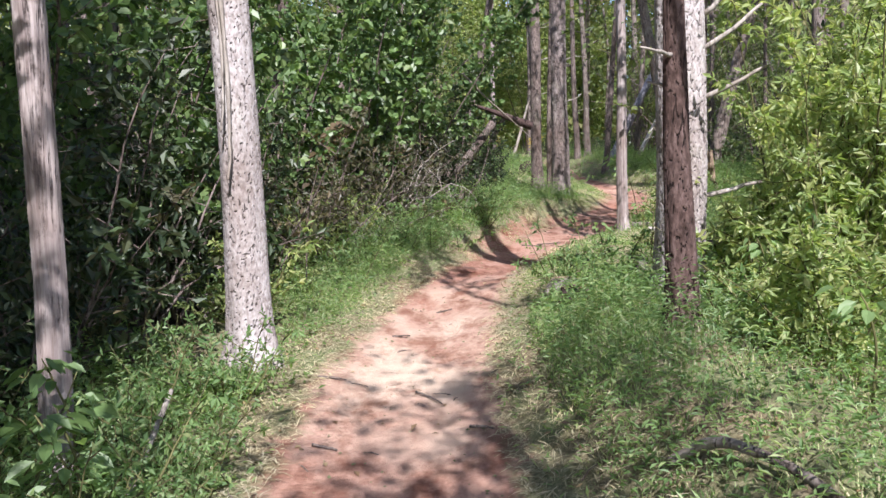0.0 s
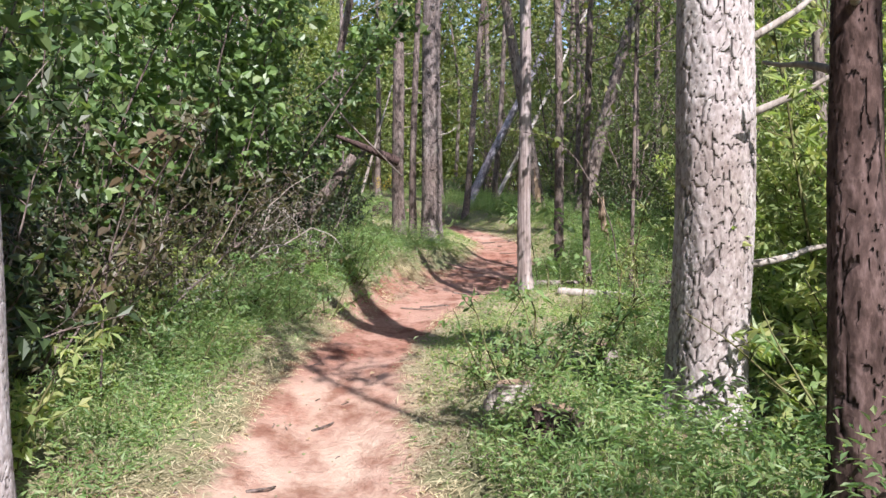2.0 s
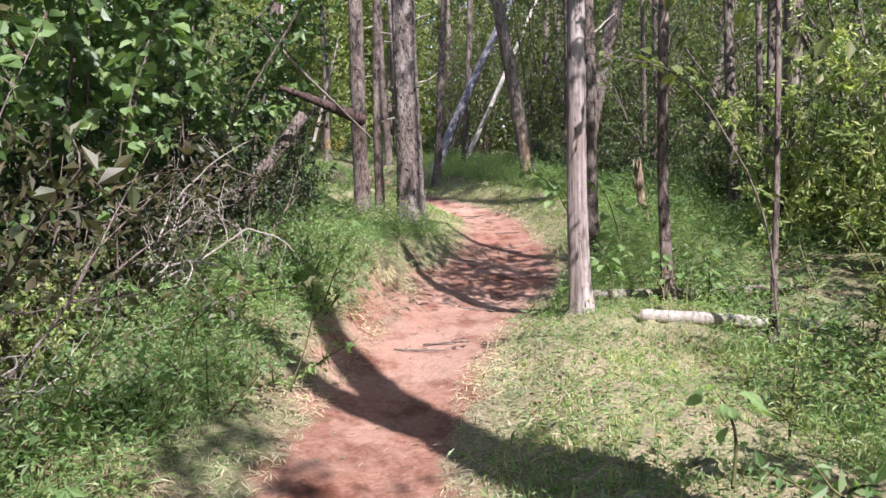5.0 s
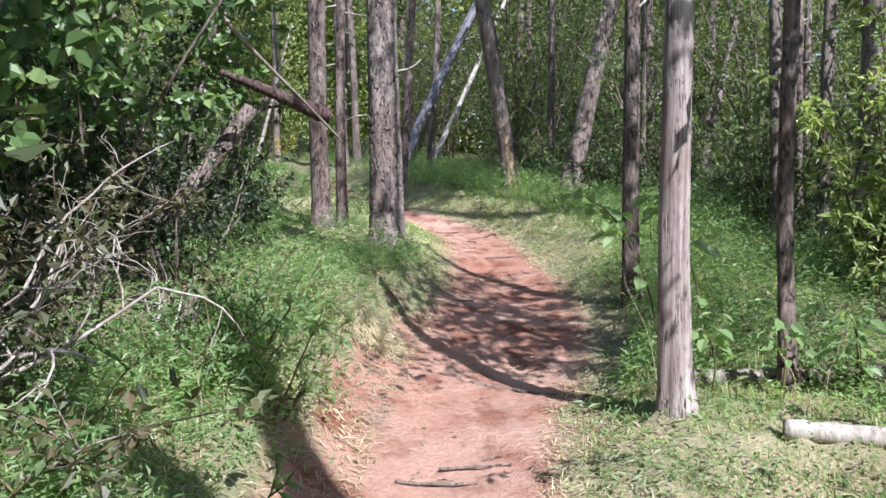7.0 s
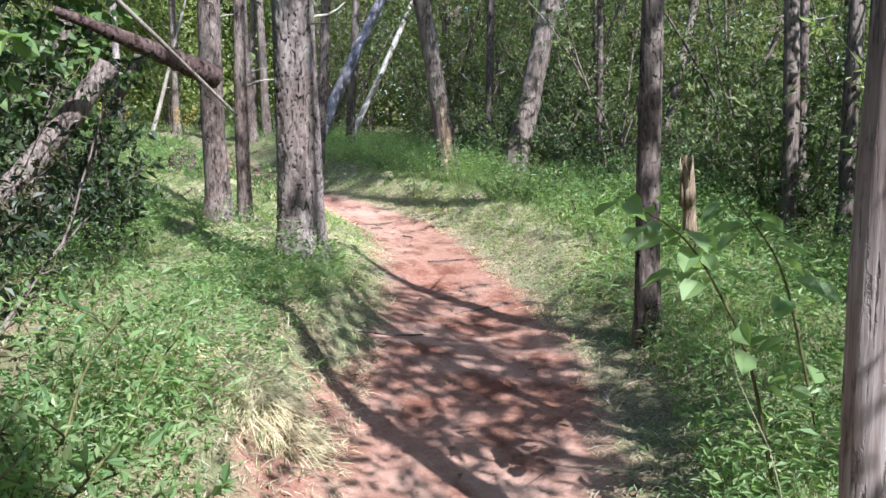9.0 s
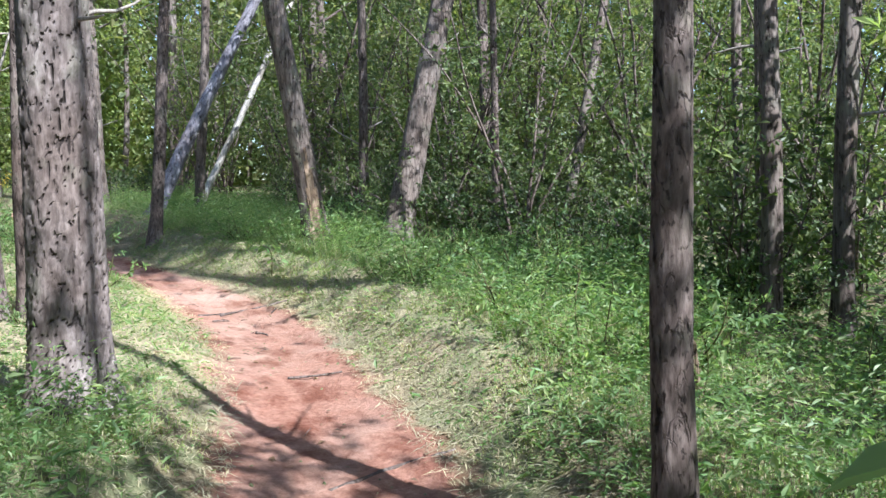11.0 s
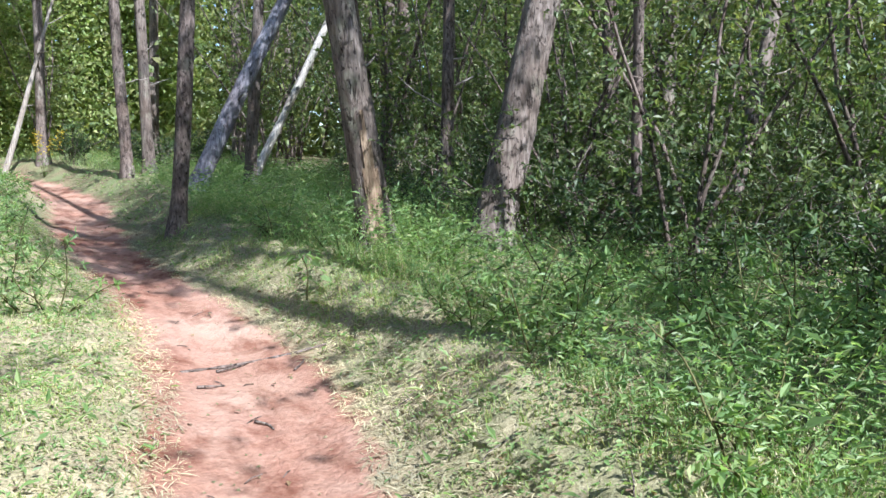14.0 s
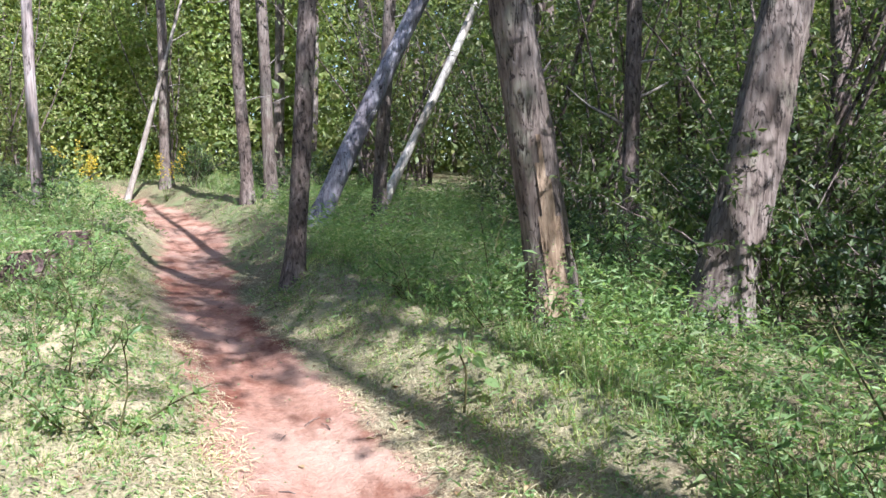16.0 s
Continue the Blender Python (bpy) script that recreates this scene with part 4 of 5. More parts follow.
def verge(rng, n, y0, y1, reach, tall, thin=0.0):
    """Spots on both sides of the trail, densest near it, with the height of growth there."""
    y = rng.uniform(y0, y1, n)
    e = reach * rng.uniform(0, 1, n) ** 1.25 - 0.06
    side = rng.choice([-1, 1], n)
    x = soft_interp(y, PATH_Y, PATH_X) + side * (soft_interp(y, PATH_Y, PATH_W) + e) * 1.06
    e, side = path_offset(x, y)
    drift = drift_of(x, y)
    meadow = (side < 0) & (y > 17) & (y < 26) & (e < 2.2) | (e < 0.3) | (side > 0) & (e < 0.75) & (y > 16) | (side > 0) & (e < 1.5) & (y > 7) & (y < 12.5)
    keep = rng.uniform(0, 1, n) < smooth(-0.1, 0.4, e) * (0.45 + 0.55 * drift) * np.where(meadow, 1 - thin, 1)
    keep &= ~((x > 2.55) & (x < 4.0) & (np.abs(y - 11.56 + 0.52 * (x - 2.74) + 0.36) < 0.3))
    keep &= ~((side < 0) & (e > np.where((y < 7.2) & (y > 5.3), 0.7, 1.25)) & (y < 17))
    h = tall * (0.3 + 0.7 * smooth(0.05, 1.0, e)) * (0.45 + 0.85 * drift) * rng.uniform(0.4, 1.2, n) * np.where(meadow, 0.4, 1)
    return x[keep], y[keep], h[keep]


grng = np.random.default_rng(41)
for gname, n, y0, y1, reach, tall, mat in (("grass", 90000, 2.2, 13, 2.0, 0.17, LEAF_GRASS), ("grass", 90000, 13, 27, 2.4, 0.17, LEAF_GRASS),
                                           ("grass", 30000, 26, 42, 4.0, 0.3, LEAF_GRASS), ("dry_grass", 90000, 2.4, 27, 2.2, 0.12, STRAW)):
    x, y, h = verge(grng, n, y0, y1, reach, tall, 0.2 if mat is LEAF_GRASS else 0.0)
    me = quick_mesh(gname, *blades(grng, x, y, np.maximum(h, 0.02), grng.uniform(0.002, 0.0045, len(x)), 1.1), mat)
    tagged(new(gname, me), "low green grass along the trail" if mat is LEAF_GRASS else "dry straw-coloured grass along the trail", "grass", kind="stuff")

# short turf on the open patches
n = 420000
x, y = grng.uniform(-0.6, 7.4, n), grng.uniform(6.5, 27.5, n)
e, side = path_offset(x, y)
zone = (side < 0) & (y > 16.4) & (e < 2.7) | (side > 0) & (y > 15.5) & (y < 26) & (e < 1.15) | (side > 0) & (y < 12.6) & (e < 1.9)
k = zone & (e > 0.02) & (grng.uniform(0, 1, n) < smooth(0.0, 0.3, e) * (0.35 + 0.65 * drift_of(1.7 * x + 2, 1.6 * y)))
x, y = x[k], y[k]
me = quick_mesh("turf", *blades(grng, x, y, grng.uniform(0.02, 0.075, len(x)) * (0.6 + 0.8 * drift_of(x, y)), grng.uniform(0.002, 0.005, len(x)), 1.4), LEAF_TURF)
tagged(new("turf", me), "short sunlit turf with bare straw between", "grass", kind="stuff")
k = grng.uniform(0, 1, len(x)) < 0.45
x, y = x[k], y[k]
c = np.stack([x, y, land(x, y) + grng.uniform(0.01, 0.05, len(x))], -1)
me = quick_mesh("clover", *leaf_arrays(grng, c, grng.normal(0, 1, c.shape) * [1, 1, 0.25], grng.uniform(0.012, 0.034, len(x)), 0.6, 0.4, False, 2.5), LEAF_WEED)
tagged(new("clover", me), "low small-leaved green weeds in the turf", "ground cover", kind="stuff")

# trodden straw lying at the trail's edges and over the open patches
n = 60000
y = grng.uniform(2.4, 27, n)
e = np.abs(grng.normal(0.0, 0.45, n)) - 0.08
side = grng.choice([-1, 1], n)
k = (e < 0.45) | (side < 0) & (y > 16.5) | (side > 0) & (y > 7) & (y < 12.5)
y, e, side = y[k], e[k], side[k]
x = soft_interp(y, PATH_Y, PATH_X) + side * (soft_interp(y, PATH_Y, PATH_W) + e) * 1.06
c = np.stack([x, y, land(x, y) + grng.uniform(0.004, 0.02, len(x))], -1)
me = quick_mesh("straw", *leaf_arrays(grng, c, grng.normal(0, 1, c.shape) * [1, 1, 0.18], grng.uniform(0.03, 0.11, len(x)), 0.07, 0.5, False, 3), STRAW)
tagged(new("straw", me), "short trodden straw at the edge of the trail", "straw", kind="stuff")

# broad-bladed low growth beside the trail
for n, y0, y1, reach, tall, lo, hi in ((150000, 2.4, 13, 2.3, 0.40, 0.026, 0.06), (250000, 13, 26, 3.0, 0.42, 0.02, 0.048), (40000, 26, 36, 4.0, 0.4, 0.05, 0.1), (50000, 12, 26, 5.0, 0.4, 0.05, 0.1)):
    x, y, h = verge(grng, n, y0, y1, reach, tall, 0.84)
    c = np.stack([x, y, land(x, y) + h * grng.uniform(0.05, 1, len(x)) ** 0.8], -1)
    d = unit(grng.normal(0, 1, c.shape) * [1, 1, 0.3]) + [0, 0, 0.45]
    me = quick_mesh("stiltgrass", *leaf_arrays(grng, c, d, grng.uniform(lo, hi, len(x)), 0.3, 0.6, False, 1.6), LEAF_WEED)
    tagged(new("stiltgrass", me), "low bright green leafy ground cover beside the trail", "ground cover", kind="stuff")

# fallen leaves and chips
x, y = grng.uniform(-3.5, 9, 16000), grng.uniform(2, 30, 16000)
e, _ = path_offset(x, y)
k = grng.uniform(0, 1, len(x)) < np.where(e < 0, 0.12, 0.8)
x, y = x[k], y[k]
c = np.stack([x, y, land(x, y) + 0.012], -1)
me = quick_mesh("leaf_litter", *leaf_arrays(grng, c, grng.normal(0, 1, c.shape) * [1, 1, 0.12], grng.uniform(0.02, 0.06, len(x)), 0.55, 0.5, False, 3), LITTER)
tagged(new("leaf_litter", me), "scattered dry brown fallen leaves on the ground", "leaf litter", kind="stuff")

# ---- fallen wood, stumps, sticks ----


def wood_thing(name, points, r0, r1, label, category, material, seed, sides=12, n=24, rough=0.06, group="", parent=None):
    """A rounded, knobbly length of wood along a few points."""
    rng = np.random.default_rng(seed)
    pts = np.asarray(points, float)
    u = np.linspace(0, len(pts) - 1, n)
    line = np.stack([soft_line(u, pts[:, k]) for k in range(3)], -1)
    rad = np.linspace(r0, r1, n) * (1 + rng.normal(0, rough, n))
    v, f = tube(line - line[0], rad, sides)
    v = v + rng.normal(0, rough * r0 * 0.35, v.shape)
    me = quick_mesh(name, v, f, material, True)
    ob = new(name, me)
    ob.location = line[0]
    if parent:
        ob.parent = parent
        ob.location = Vector(line[0]) - parent.location
        return tagged(ob, label)
    return tagged(ob, label, category, group)


def soft_line(u, vals):
    k = np.arange(len(vals))
    return sum(np.interp(np.clip(u + o, 0, len(vals) - 1), k, vals) for o in (-0.25, 0, 0.25)) / 3


def on_land(x, y, up=0.0):
    return (x, y, land_at(x, y) + up)


wood_thing("fallen_log", [on_land(2.77, 11.53, 0.04), on_land(3.2, 11.24, 0.045), on_land(3.85, 10.8, 0.04)], 0.05, 0.046, "short pale barkless log lying in the weeds", "log", DEADWOOD, 51, 16, 30, 0.05)
wood_thing("fallen_log", [on_land(2.75, 12.5, 0.05), on_land(3.4, 12.3, 0.05), on_land(4.6, 12.0, 0.05)], 0.05, 0.04, "grey fallen pole behind the slim cedar", "log", GREYBARK, 52)
wood_thing("fallen_branch", [on_land(0.82, 3.12, 0.03), on_land(0.97, 2.98, 0.09), on_land(1.12, 2.66, 0.05), on_land(1.2, 2.4, 0.03)], 0.022, 0.016, "crooked grey fallen branch in the grass", "branch", GREYBARK, 53, 10)
wood_thing("fallen_branch", [on_land(-1.42, 3.5, 0.05), on_land(-1.45, 3.9, 0.16), on_land(-1.46, 4.35, 0.3)], 0.022, 0.012, "pale dead branch propped in the weeds", "branch", DEADWOOD, 54, 10)

# broken snag beside the trail
snag = thing("snag", 5.06, 15.58, "broken rotten trunk with a splintered pale top", "stump")
rng_s = np.random.default_rng(55)
(sv, sf), sline, srad = trunk_arrays(rng_s, 0.76, 0.046, 0.047, (-0.16, 0.0), 0.03, 26, 40, 0.09, 0.1, 0.06)
top = sv[:, 2] > 0.58
sv[top, 2] = 0.58 + (sv[top, 2] - 0.58) * (0.4 + 1.3 * np.abs(np.sin(np.arctan2(sv[top, 1], sv[top, 0] + 0.13) * 2.5 + 0.6)))
low = sv[:, 2] < 0.3
cx = np.interp(sv[low, 2], sline[:, 2], sline[:, 0])
sv[low, 0] = cx + (sv[low, 0] - cx) * 0.62 + 0.035
piece("trunk", quick_mesh("trunk", sv, sf, ROTTEN, True), snag)
for k in range(6):
    a = k * 1.05
    px, py = -0.13 + 0.034 * math.cos(a), 0.034 * math.sin(a)
    ln = np.array([(px + 0.03, py, 0.5), (px + 0.025, py, 0.65), (px + 0.018, py, 0.7 + 0.1 * rng_s.uniform())])
    piece("splinter", quick_mesh("splinter", *tube(ln, [0.02, 0.012, 0.003], 6), ROTTEN, True), snag, "pale torn wood splinter")


def stump(x, y, h, r, label, seed, material):
    rng = np.random.default_rng(seed)
    root = thing("stump", x, y, label, "stump")
    (v, f), line, rad = trunk_arrays(rng, h, r, r * 0.85, (rng.uniform(-0.2, 0.2), 0), 0.02, 22, 18, 0.10, 0.6, 0.08)
    piece("trunk", quick_mesh("trunk", v, f, material, True), root)
    cap = v[-22:].copy()
    mid = cap.mean(0) - [0, 0, r * 0.25]
    pts = np.vstack([cap, cap * 0.5 + mid * 0.5 + rng.normal(0, 0.012, cap.shape), mid])
    fs = [(i, (i + 1) % 22, 22 + (i + 1) % 22, 22 + i) for i in range(22)] + [(22 + i, 22 + (i + 1) % 22, 22 + (i + 2) % 22, 44) for i in range(0, 22, 2)]
    piece("broken_top", quick_mesh("broken_top", pts, np.array(fs), ROTTEN, True), root, "rotten broken wood")
    return root


stump(0.98, 6.3, 0.12, 0.09, "low rotten red-brown stump in the grass", 61, FLAKY)
stump(0.98, 7.05, 0.10, 0.08, "weathered grey stump at the trail's edge", 62, DEADWOOD)
stump(1.75, 7.6, 0.13, 0.055, "weathered grey stump hidden in weeds", 63, GREYBARK)
stump(2.8, 27.5, 0.24, 0.17, "dark blocky stump in the clearing", 64, FLAKY)
stump(2.65, 26.2, 0.26, 0.2, "broad dark stump in the shade", 65, FLAKY)

# broken tree left of the trail: thick dark bough, leaning log, pale dead branches
bough = thing("broken_bough", 0.2, 17.3, "thick dark broken bough hung across leaning trunks", "branch")
wood_thing("limb", [(0.7, 16.85, 2.87), (1.05, 16.95, 2.75), (1.45, 17.05, 2.6), (1.85, 17.2, 2.45)], 0.028, 0.09, "", "", FLAKY, 71, 14, 30, 0.08, parent=bough)
wood_thing("leaning_log", [on_land(-0.5, 17.3, 0.0), (0.4, 17.45, 1.7), (0.8, 17.5, 2.2), (1.1, 17.55, 2.6)], 0.10, 0.08, "dark fallen trunk leaning against other trees", "log", DARKBARK, 72, 14, 30)
wood_thing("leaning_log", [on_land(0.6, 19.6, 0.0), (1.0, 19.5, 2.0), (1.5, 19.4, 2.9)], 0.07, 0.05, "dark leaning dead trunk in the wood", "log", DARKBARK, 73, 10)
wood_thing("dead_branch", [(0.35, 14.7, 3.3), (0.8, 15.0, 2.85), (1.25, 15.4, 2.5), (1.75, 15.9, 2.1)], 0.02, 0.008, "thin bleached branch hanging from the thicket", "branch", DEADWOOD, 74, 8)
wood_thing("leaning_log", [on_land(-2.55, 8.8, 0.1), (-2.8, 8.65, 1.2), (-3.2, 8.5, 2.1), (-3.6, 8.3, 3.0)], 0.05, 0.035, "bare grey fallen pole in the dark thicket", "log", DEADWOOD, 75, 10)


def dead_shrub(name, x, y, z, seed, size, heading, label):
    """Bare bleached branches forking again and again."""
    rng = np.random.default_rng(seed)
    root = thing(name, x, y, label, "dead shrub")
    base = np.array((0, 0, 0.02))

    def grow(p, d, length, r, depth, bag):
        ln = limb_line(rng, p, d, length, 6, 0.0, 0.10)
        bag.append(tube(ln, np.linspace(r, r * 0.6, 6), 5, False))
        if depth:
            for q in (ln[2], ln[3], ln[4], ln[5]):
                if rng.uniform() < 0.5:
                    grow(q, unit(ln[-1] - ln[0]) + rng.normal(0, 0.55, 3), length * rng.uniform(0.45, 0.75), r * 0.55, depth - 1, bag)

    for k in range(3):
        bag = []
        a = heading + rng.uniform(-1.3, 1.3)
        grow(base, (math.cos(a), math.sin(a), rng.uniform(0.3, 1.3)), size * rng.uniform(0.6, 1.1), 0.012, 3, bag)
        v, f = join(bag)
        piece("branch", quick_mesh("branch", v + [0, 0, z], f, DEADWOOD, True), root)
    return root


dead_shrub("dead_shrub", -0.6, 12.1, 0.3, 81, 0.8, 0.3, "leafless bleached branches at the thicket's edge")
dead_shrub("dead_shrub", -0.7, 13.2, 0.3, 82, 0.95, 0.8, "leafless bleached branches at the thicket's edge")
dead_shrub("dead_shrub", -1.5, 10.3, 0.0, 83, 0.7, 0.5, "low bare twiggy shrub beside the grass")
dead_shrub("dead_shrub", 0.15, 13.2, 0.0, 84, 0.45, 1.0, "dead broken shrub stub with dry twigs")
dead_shrub("dead_shrub", 7.6, 22.6, 0.0, 85, 0.7, 2.5, "pale dry twigs in the undergrowth")
stump(0.2, 13.05, 0.42, 0.045, "broken upright dead stub in the weeds", 66, GREYBARK)

# hanging bark strip and vine on the leaning pine's face
strip = thing("bark_strip", -1.40, 5.61, "long loose strip of peeling bark on the pine", "bark")
for k, (ox, r, z0, z1) in enumerate(((-0.02, 0.018, 1.28, 2.75), (-0.05, 0.012, 1.6, 2.75))):
    ln = np.array([(ox - 0.02, 0.0, z1), (ox + 0.02, -0.012, (z0 + z1) / 2), (ox + 0.015, -0.035, z0 + 0.15), (ox - 0.005, -0.06, z0)])
    u = np.linspace(0, 3, 16)
    line = np.stack([soft_line(u, ln[:, j]) for j in range(3)], -1)
    v, f = tube(line, np.linspace(r, r * 0.5, 16) * (1 + 0.2 * np.sin(u * 7)), 6)
    piece("strip", quick_mesh("strip", v, f, DEADWOOD, True), strip)

# sticks and roots on the trail
STICKS = [(-0.88, 5.47, -0.67, 5.43), (-0.22, 5.2, -0.04, 4.94), (-0.74, 4.32, -0.59, 4.26), (1.08, 12.03, 1.46, 11.89), (1.32, 12.12, 1.68, 12.0),
          (4.33, 20.79, 4.6, 20.91), (4.76, 20.52, 4.88, 20.69), (4.15, 20.46, 4.33, 20.49), (4.32, 19.79, 4.38, 19.63), (2.3, 15.6, 2.9, 15.75),
          (3.9, 18.1, 4.3, 18.0), (0.1, 4.5, 0.24, 4.4), (-0.1, 7.6, 0.05, 7.75), (-0.45, 6.6, -0.3, 6.7)]
for k, (x0, y0, x1, y1) in enumerate(STICKS):
    wood_thing("stick", [on_land(x0, y0, 0.008), on_land((x0 + x1) / 2 + 0.02, (y0 + y1) / 2 - 0.015, 0.016), on_land(x1, y1, 0.008)], 0.009, 0.005,
               "thin dark stick lying on the clay trail", "stick", DARKBARK, 300 + k, 6, 8, 0.12, "sticks on the trail")
for k, pts in enumerate((((2.0, 13.5), (2.2, 13.3), (2.35, 12.95), (2.6, 12.6)), ((4.1, 20.78), (4.4, 20.92), (4.8, 20.88), (5.1, 20.8)), ((3.3, 16.2), (3.7, 16.3), (4.1, 16.25)))):
    wood_thing("root", [on_land(x, y, -0.003) for x, y in pts], 0.014, 0.008, "exposed tree root crossing the trail", "root", DARKBARK, 330 + k, 8, 20, 0.12, "roots across the trail")

srng = np.random.default_rng(91)
tw = []
for _ in range(1500):
    x, y = srng.uniform(-2, 8), srng.uniform(2.5, 28)
    e = path_offset(x, y)[0]
    if srng.uniform() < (0.5 if e < 0.3 else 0.25):
        a, L = srng.uniform(0, 3.14), srng.uniform(0.03, 0.16)
        p0, p1 = on_land(x, y, 0.006), on_land(x + L * math.cos(a), y + L * math.sin(a), 0.008)
        m = ((p0[0] + p1[0]) / 2 + srng.normal(0, 0.01), (p0[1] + p1[1]) / 2, (p0[2] + p1[2]) / 2 + 0.006)
        tw.append(tube([p0, m, p1], [0.003, 0.0035, 0.002], 4, False))
tagged(new("twigs", quick_mesh("twigs", *join(tw), DARKBARK)), "small dark twigs strewn on the trail", "twigs", kind="stuff")
x, y = srng.uniform(-2, 7, 5000), srng.uniform(2.5, 28, 5000)
e, _ = path_offset(x, y)
k = e < 0.15
x, y = x[k], y[k]
s = srng.uniform(0.004, 0.014, len(x))
o = np.array([(1, 0, 0), (0, 1, 0), (-1, 0, 0), (0, -1, 0), (0, 0, 0.8)])
v = (np.stack([x, y, land(x, y)], -1)[:, None, :] + (o[None] + srng.normal(0, 0.2, (len(x), 5, 3))) * s[:, None, None]).reshape(-1, 3)
q = np.arange(len(x))[:, None] * 5
f = np.concatenate([q + [0, 1, 4], q + [1, 2, 4], q + [2, 3, 4], q + [3, 0, 4]], 0)
tagged(new("clay_crumbs", quick_mesh("clay_crumbs", v, f, GROUND)), "small clods and pebbles on the clay trail", "gravel", kind="stuff")

# ---- near plants with large leaves ----


def leafy_spray(name, x, y, points, leaves, size, material, seed, label, category, width=0.6, stem=None):
    """One arching stem with large single leaves."""
    rng = np.random.default_rng(seed)
    root = thing(name, x, y, label, category)
    pts = np.asarray(points, float)
    u = np.linspace(0, len(pts) - 1, 20)
    line = np.stack([soft_line(u, pts[:, k]) for k in range(3)], -1) - np.array(root.location)
    piece("stem", quick_mesh("stem", *tube(line, np.linspace(0.008, 0.003, 20), 6), stem or STEM, True), root)
    for k in range(leaves):
        i = rng.integers(5, 20)
        a = rng.uniform(0, 6.28)
        tip = line[i] + np.array([math.cos(a), math.sin(a), rng.uniform(-0.2, 0.4)]) * rng.uniform(0.02, 0.12)
        v, f = leaf_arrays(rng, tip[None], np.array([[math.cos(a), math.sin(a), -0.35]]), np.array([size * rng.uniform(0.6, 1.2)]), width, 0.6, True, 1.2)
        piece("leaf", quick_mesh("leaf", v, f, material), root)
    return root


leafy_spray("sapling", 2.9, 12.75, [on_land(2.95, 12.7), (2.9, 12.8, 1.2), (2.75, 12.95, 1.6), (2.55, 13.1, 1.75)], 26, 0.12, LEAF_WEED, 401, "small sapling with large soft green leaves", "sapling", 0.8)
leafy_spray("sapling", 3.5, 13.0, [on_land(3.5, 13.0), (3.45, 13.05, 1.0), (3.35, 13.1, 1.45), (3.2, 13.2, 1.7)], 26, 0.13, LEAF_WEED, 402, "small sapling with large soft green leaves", "sapling", 0.8)
leafy_spray("sapling", 3.0, 10.2, [on_land(3.0, 10.2), (2.9, 10.2, 1.5), (2.4, 10.2, 2.25), (1.75, 10.2, 2.35)], 30, 0.085, LEAF_YELLOW, 403, "slim sapling with large yellowing leaves", "sapling", 0.65, DARKBARK)
leafy_spray("sapling", -1.3, 7.7, [on_land(-1.3, 7.7), (-1.25, 7.6, 1.2), (-1.05, 7.5, 1.8), (-0.85, 7.4, 2.0)], 34, 0.10, RED_LEAF, 404, "slim sapling with reddening leaves by the thicket", "sapling", 0.6, DARKBARK)
leafy_spray("sapling", -0.75, 11.9, [on_land(-0.75, 11.9), (-0.7, 11.8, 1.8), (-0.5, 11.7, 2.5), (-0.3, 11.6, 2.7)], 36, 0.11, LEAF_WEED, 405, "sapling with large pale green leaves", "sapling", 0.8, DARKBARK)
for k, (px, py, n) in enumerate(((2.89, 12.15, 16), (3.35, 12.15, 22), (3.6, 11.9, 20), (-1.55, 3.35, 24), (-2.1, 3.3, 26), (-1.75, 2.95, 22), (1.75, 3.4, 18), (2.0, 5.2, 20), (1.6, 8.6, 14), (5.2, 21.6, 16))):
    h = 0.32 + 0.05 * (k % 4)
    leafy_spray("broadleaf_weed", px, py, [on_land(px, py), on_land(px + 0.02, py, h * 0.6), on_land(px - 0.03, py - 0.02, h), on_land(px - 0.06, py, h * 1.15)], n, 0.09, LEAF_WEED, 420 + k,
                "upright weed with broad pale green leaves", "weed", 0.62)

for k, (px, py, hh) in enumerate(((-2.0, 3.45, 0.75), (-1.68, 3.6, 0.6), (-2.3, 3.9, 0.8), (-1.5, 3.15, 0.5), (-2.6, 4.4, 0.8))):
    leafy_spray("broadleaf_weed", px, py, [on_land(px, py), on_land(px + 0.03, py, hh * 0.6), on_land(px - 0.05, py - 0.03, hh), on_land(px - 0.1, py, hh * 1.1)], 30, 0.11, LEAF_VINE, 440 + k,
                "tall leafy weed at the foot of the cedar", "weed", 0.6)

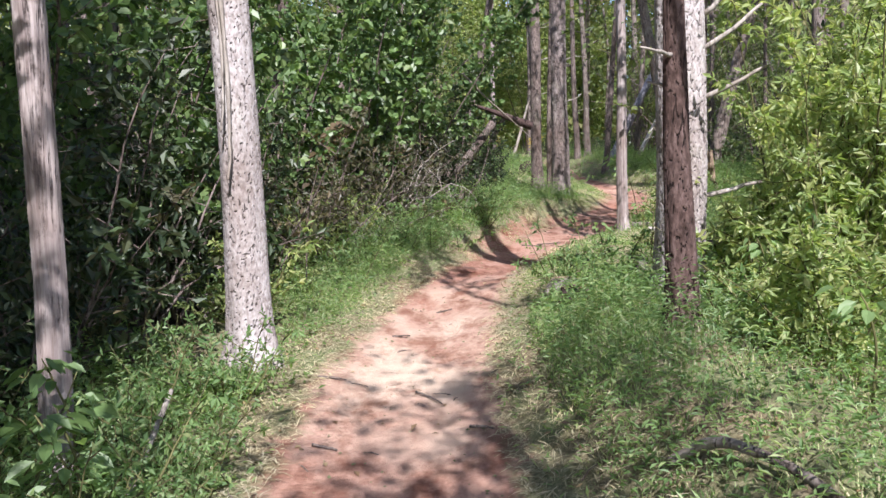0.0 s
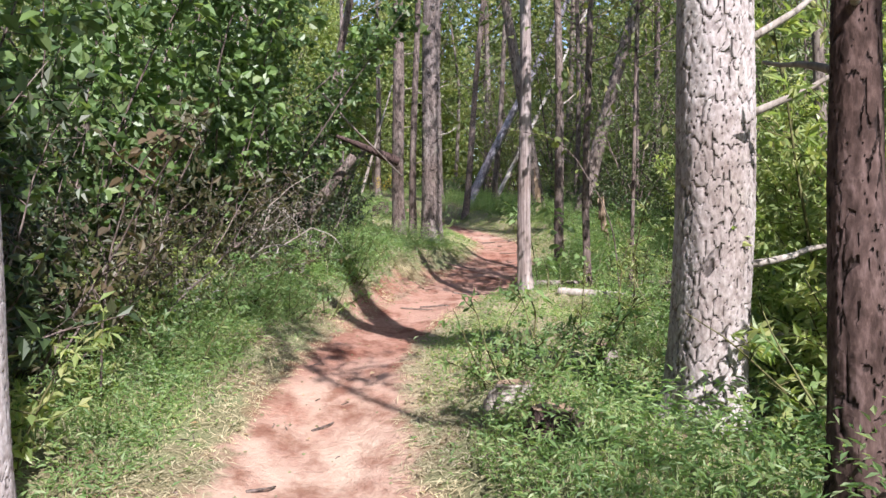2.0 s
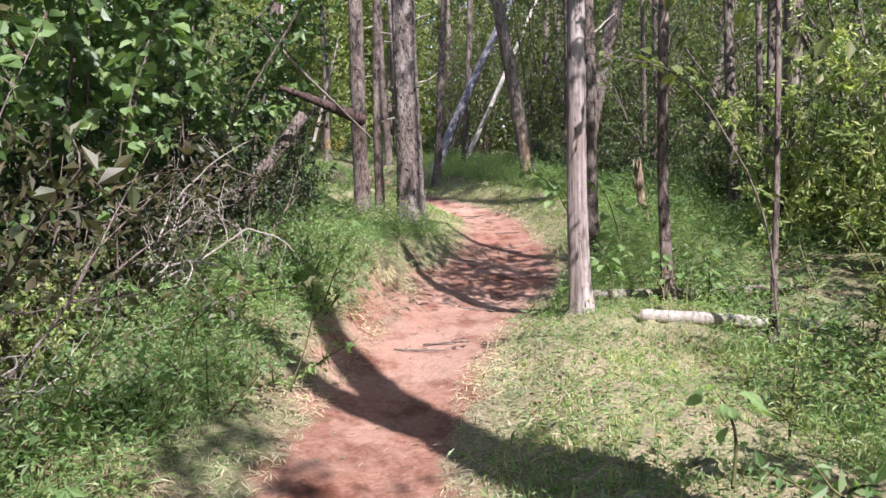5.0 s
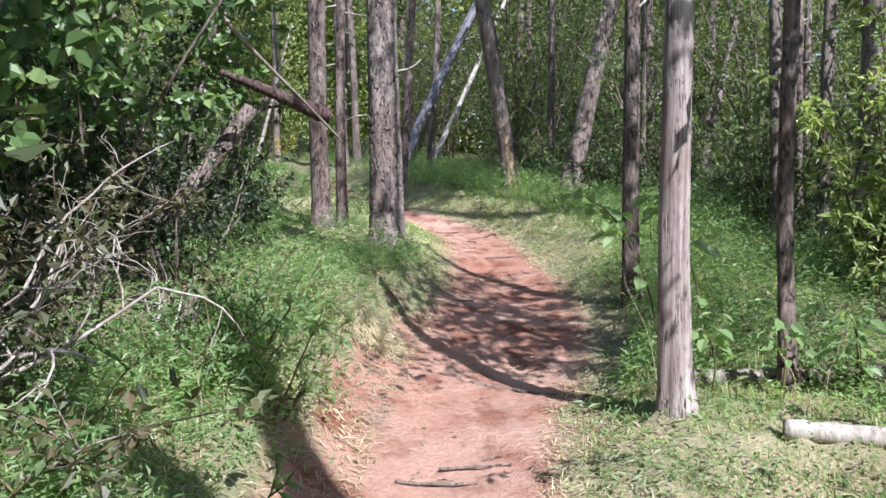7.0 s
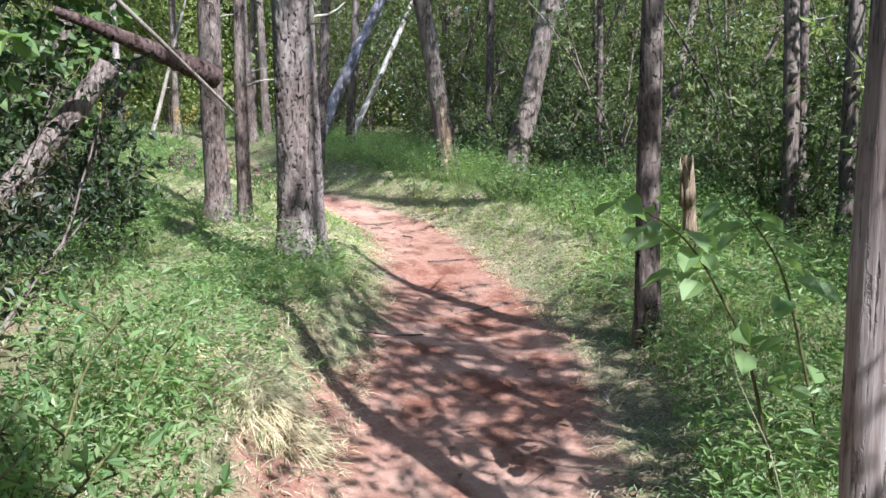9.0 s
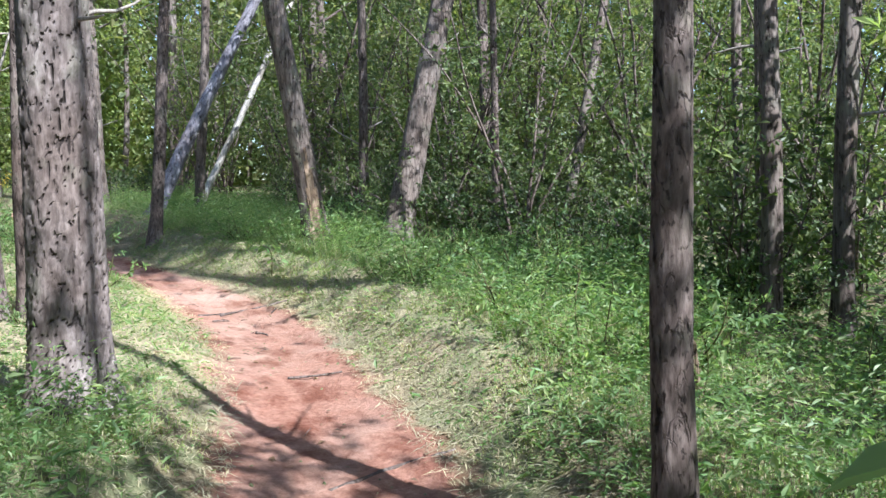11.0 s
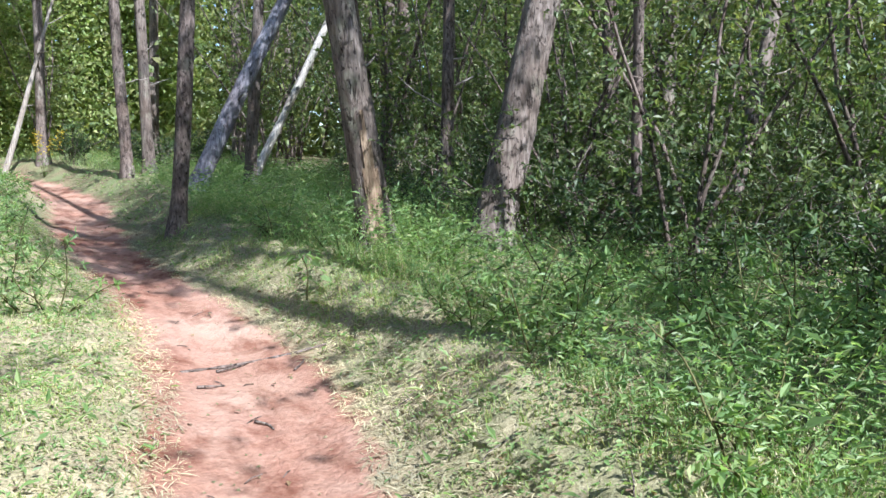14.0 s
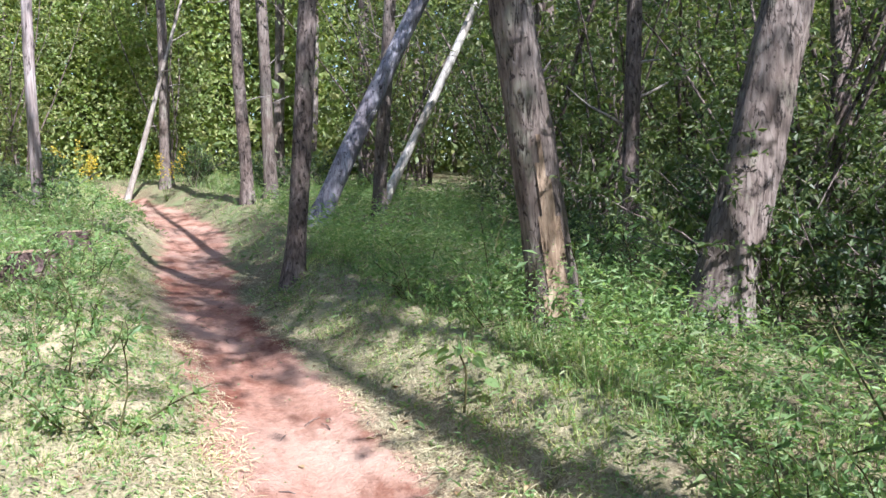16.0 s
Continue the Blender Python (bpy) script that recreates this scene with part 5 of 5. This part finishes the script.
# goldenrod in the far clearing
for k, (px, py) in enumerate(((3.95, 36.6), (2.5, 37.2), (2.2, 36.9))):
    rng = np.random.default_rng(460 + k)
    gold = thing("goldenrod", px, py, "goldenrod with yellow flower plumes in the clearing", "flower")
    for s in range(4):
        a = rng.uniform(0, 6.28)
        ln = limb_line(rng, (0, 0, 0), (0.25 * math.cos(a), 0.25 * math.sin(a), 1), rng.uniform(0.8, 1.2), 8, 0.1, 0.04)
        piece("stem", quick_mesh("stem", *tube(ln, np.linspace(0.006, 0.003, 8), 5), STEM, True), gold)
        c = ln[rng.integers(5, 8, 50)] + rng.normal(0, 0.05, (50, 3))
        piece("flower_plume", quick_mesh("flower_plume", *leaf_arrays(rng, c, rng.normal(0, 1, (50, 3)), rng.uniform(0.03, 0.06, 50), 0.7, 0.3, False), FLOWER), gold, "yellow flower plume")
        c = ln[rng.integers(1, 6, 26)]
        piece("foliage", quick_mesh("foliage", *leaf_arrays(rng, c, rng.normal(0, 1, (26, 3)), rng.uniform(0.06, 0.1, 26), 0.25, 0.4, False), LEAF_WEED), gold)

# dry stalks standing in the grass
st = []
for x, y in scatter(srng, 40, 1.5, 4.8, 6.5, 13.5, 0.5, 0.18) + scatter(srng, 14, -1.6, 1.2, 9, 16, 0.5, 0.2) + scatter(srng, 10, 4.8, 7.8, 15, 24, 0.6, 0.25):
    z = land_at(x, y)
    ln = limb_line(srng, (x, y, z - 0.02), (srng.uniform(-0.35, 0.35), srng.uniform(-0.35, 0.35), 1), srng.uniform(0.3, 0.8), 7, -0.3, 0.09)
    st.append(tube(ln, np.linspace(0.003, 0.001, 7), 4, False))
tagged(new("dry_stalks", quick_mesh("dry_stalks", *join(st), STRAW, True)), "thin dry stalks standing in the grass", "stalks", kind="stuff")


def straw_mound(x, y, spread, count, seed, label):
    """A tussock of dead grass, its blades hanging outwards."""
    rng = np.random.default_rng(seed)
    root = thing("dead_grass_clump", x, y, label, "dead grass")
    a, r = rng.uniform(0, 6.28, count), spread * np.sqrt(rng.uniform(0, 1, count))
    bx, by = r * np.cos(a), r * np.sin(a)
    bz = land(x + bx, y + by) - root.location[2]
    hump = 0.16 * (1 - (r / spread) ** 2)
    c = np.stack([bx, by, bz + hump * rng.uniform(0.2, 1, count)], -1)
    d = np.stack([np.cos(a + rng.normal(0, 0.7, count)), np.sin(a + rng.normal(0, 0.7, count)), rng.uniform(-0.5, 0.5, count)], -1)
    piece("tuft", quick_mesh("tuft", *leaf_arrays(rng, c, d, rng.uniform(0.05, 0.17, count), 0.03, 1.2, False, 2), STRAW), root)
    return root


straw_mound(1.12, 14.7, 0.42, 6000, 701, "pinkish dead grass hanging over the trail bank")
straw_mound(1.45, 14.2, 0.25, 2600, 702, "pale dead grass tussock on the trail bank")
straw_mound(2.45, 20.9, 0.3, 2200, 703, "pale dead grass tussock in the clearing")
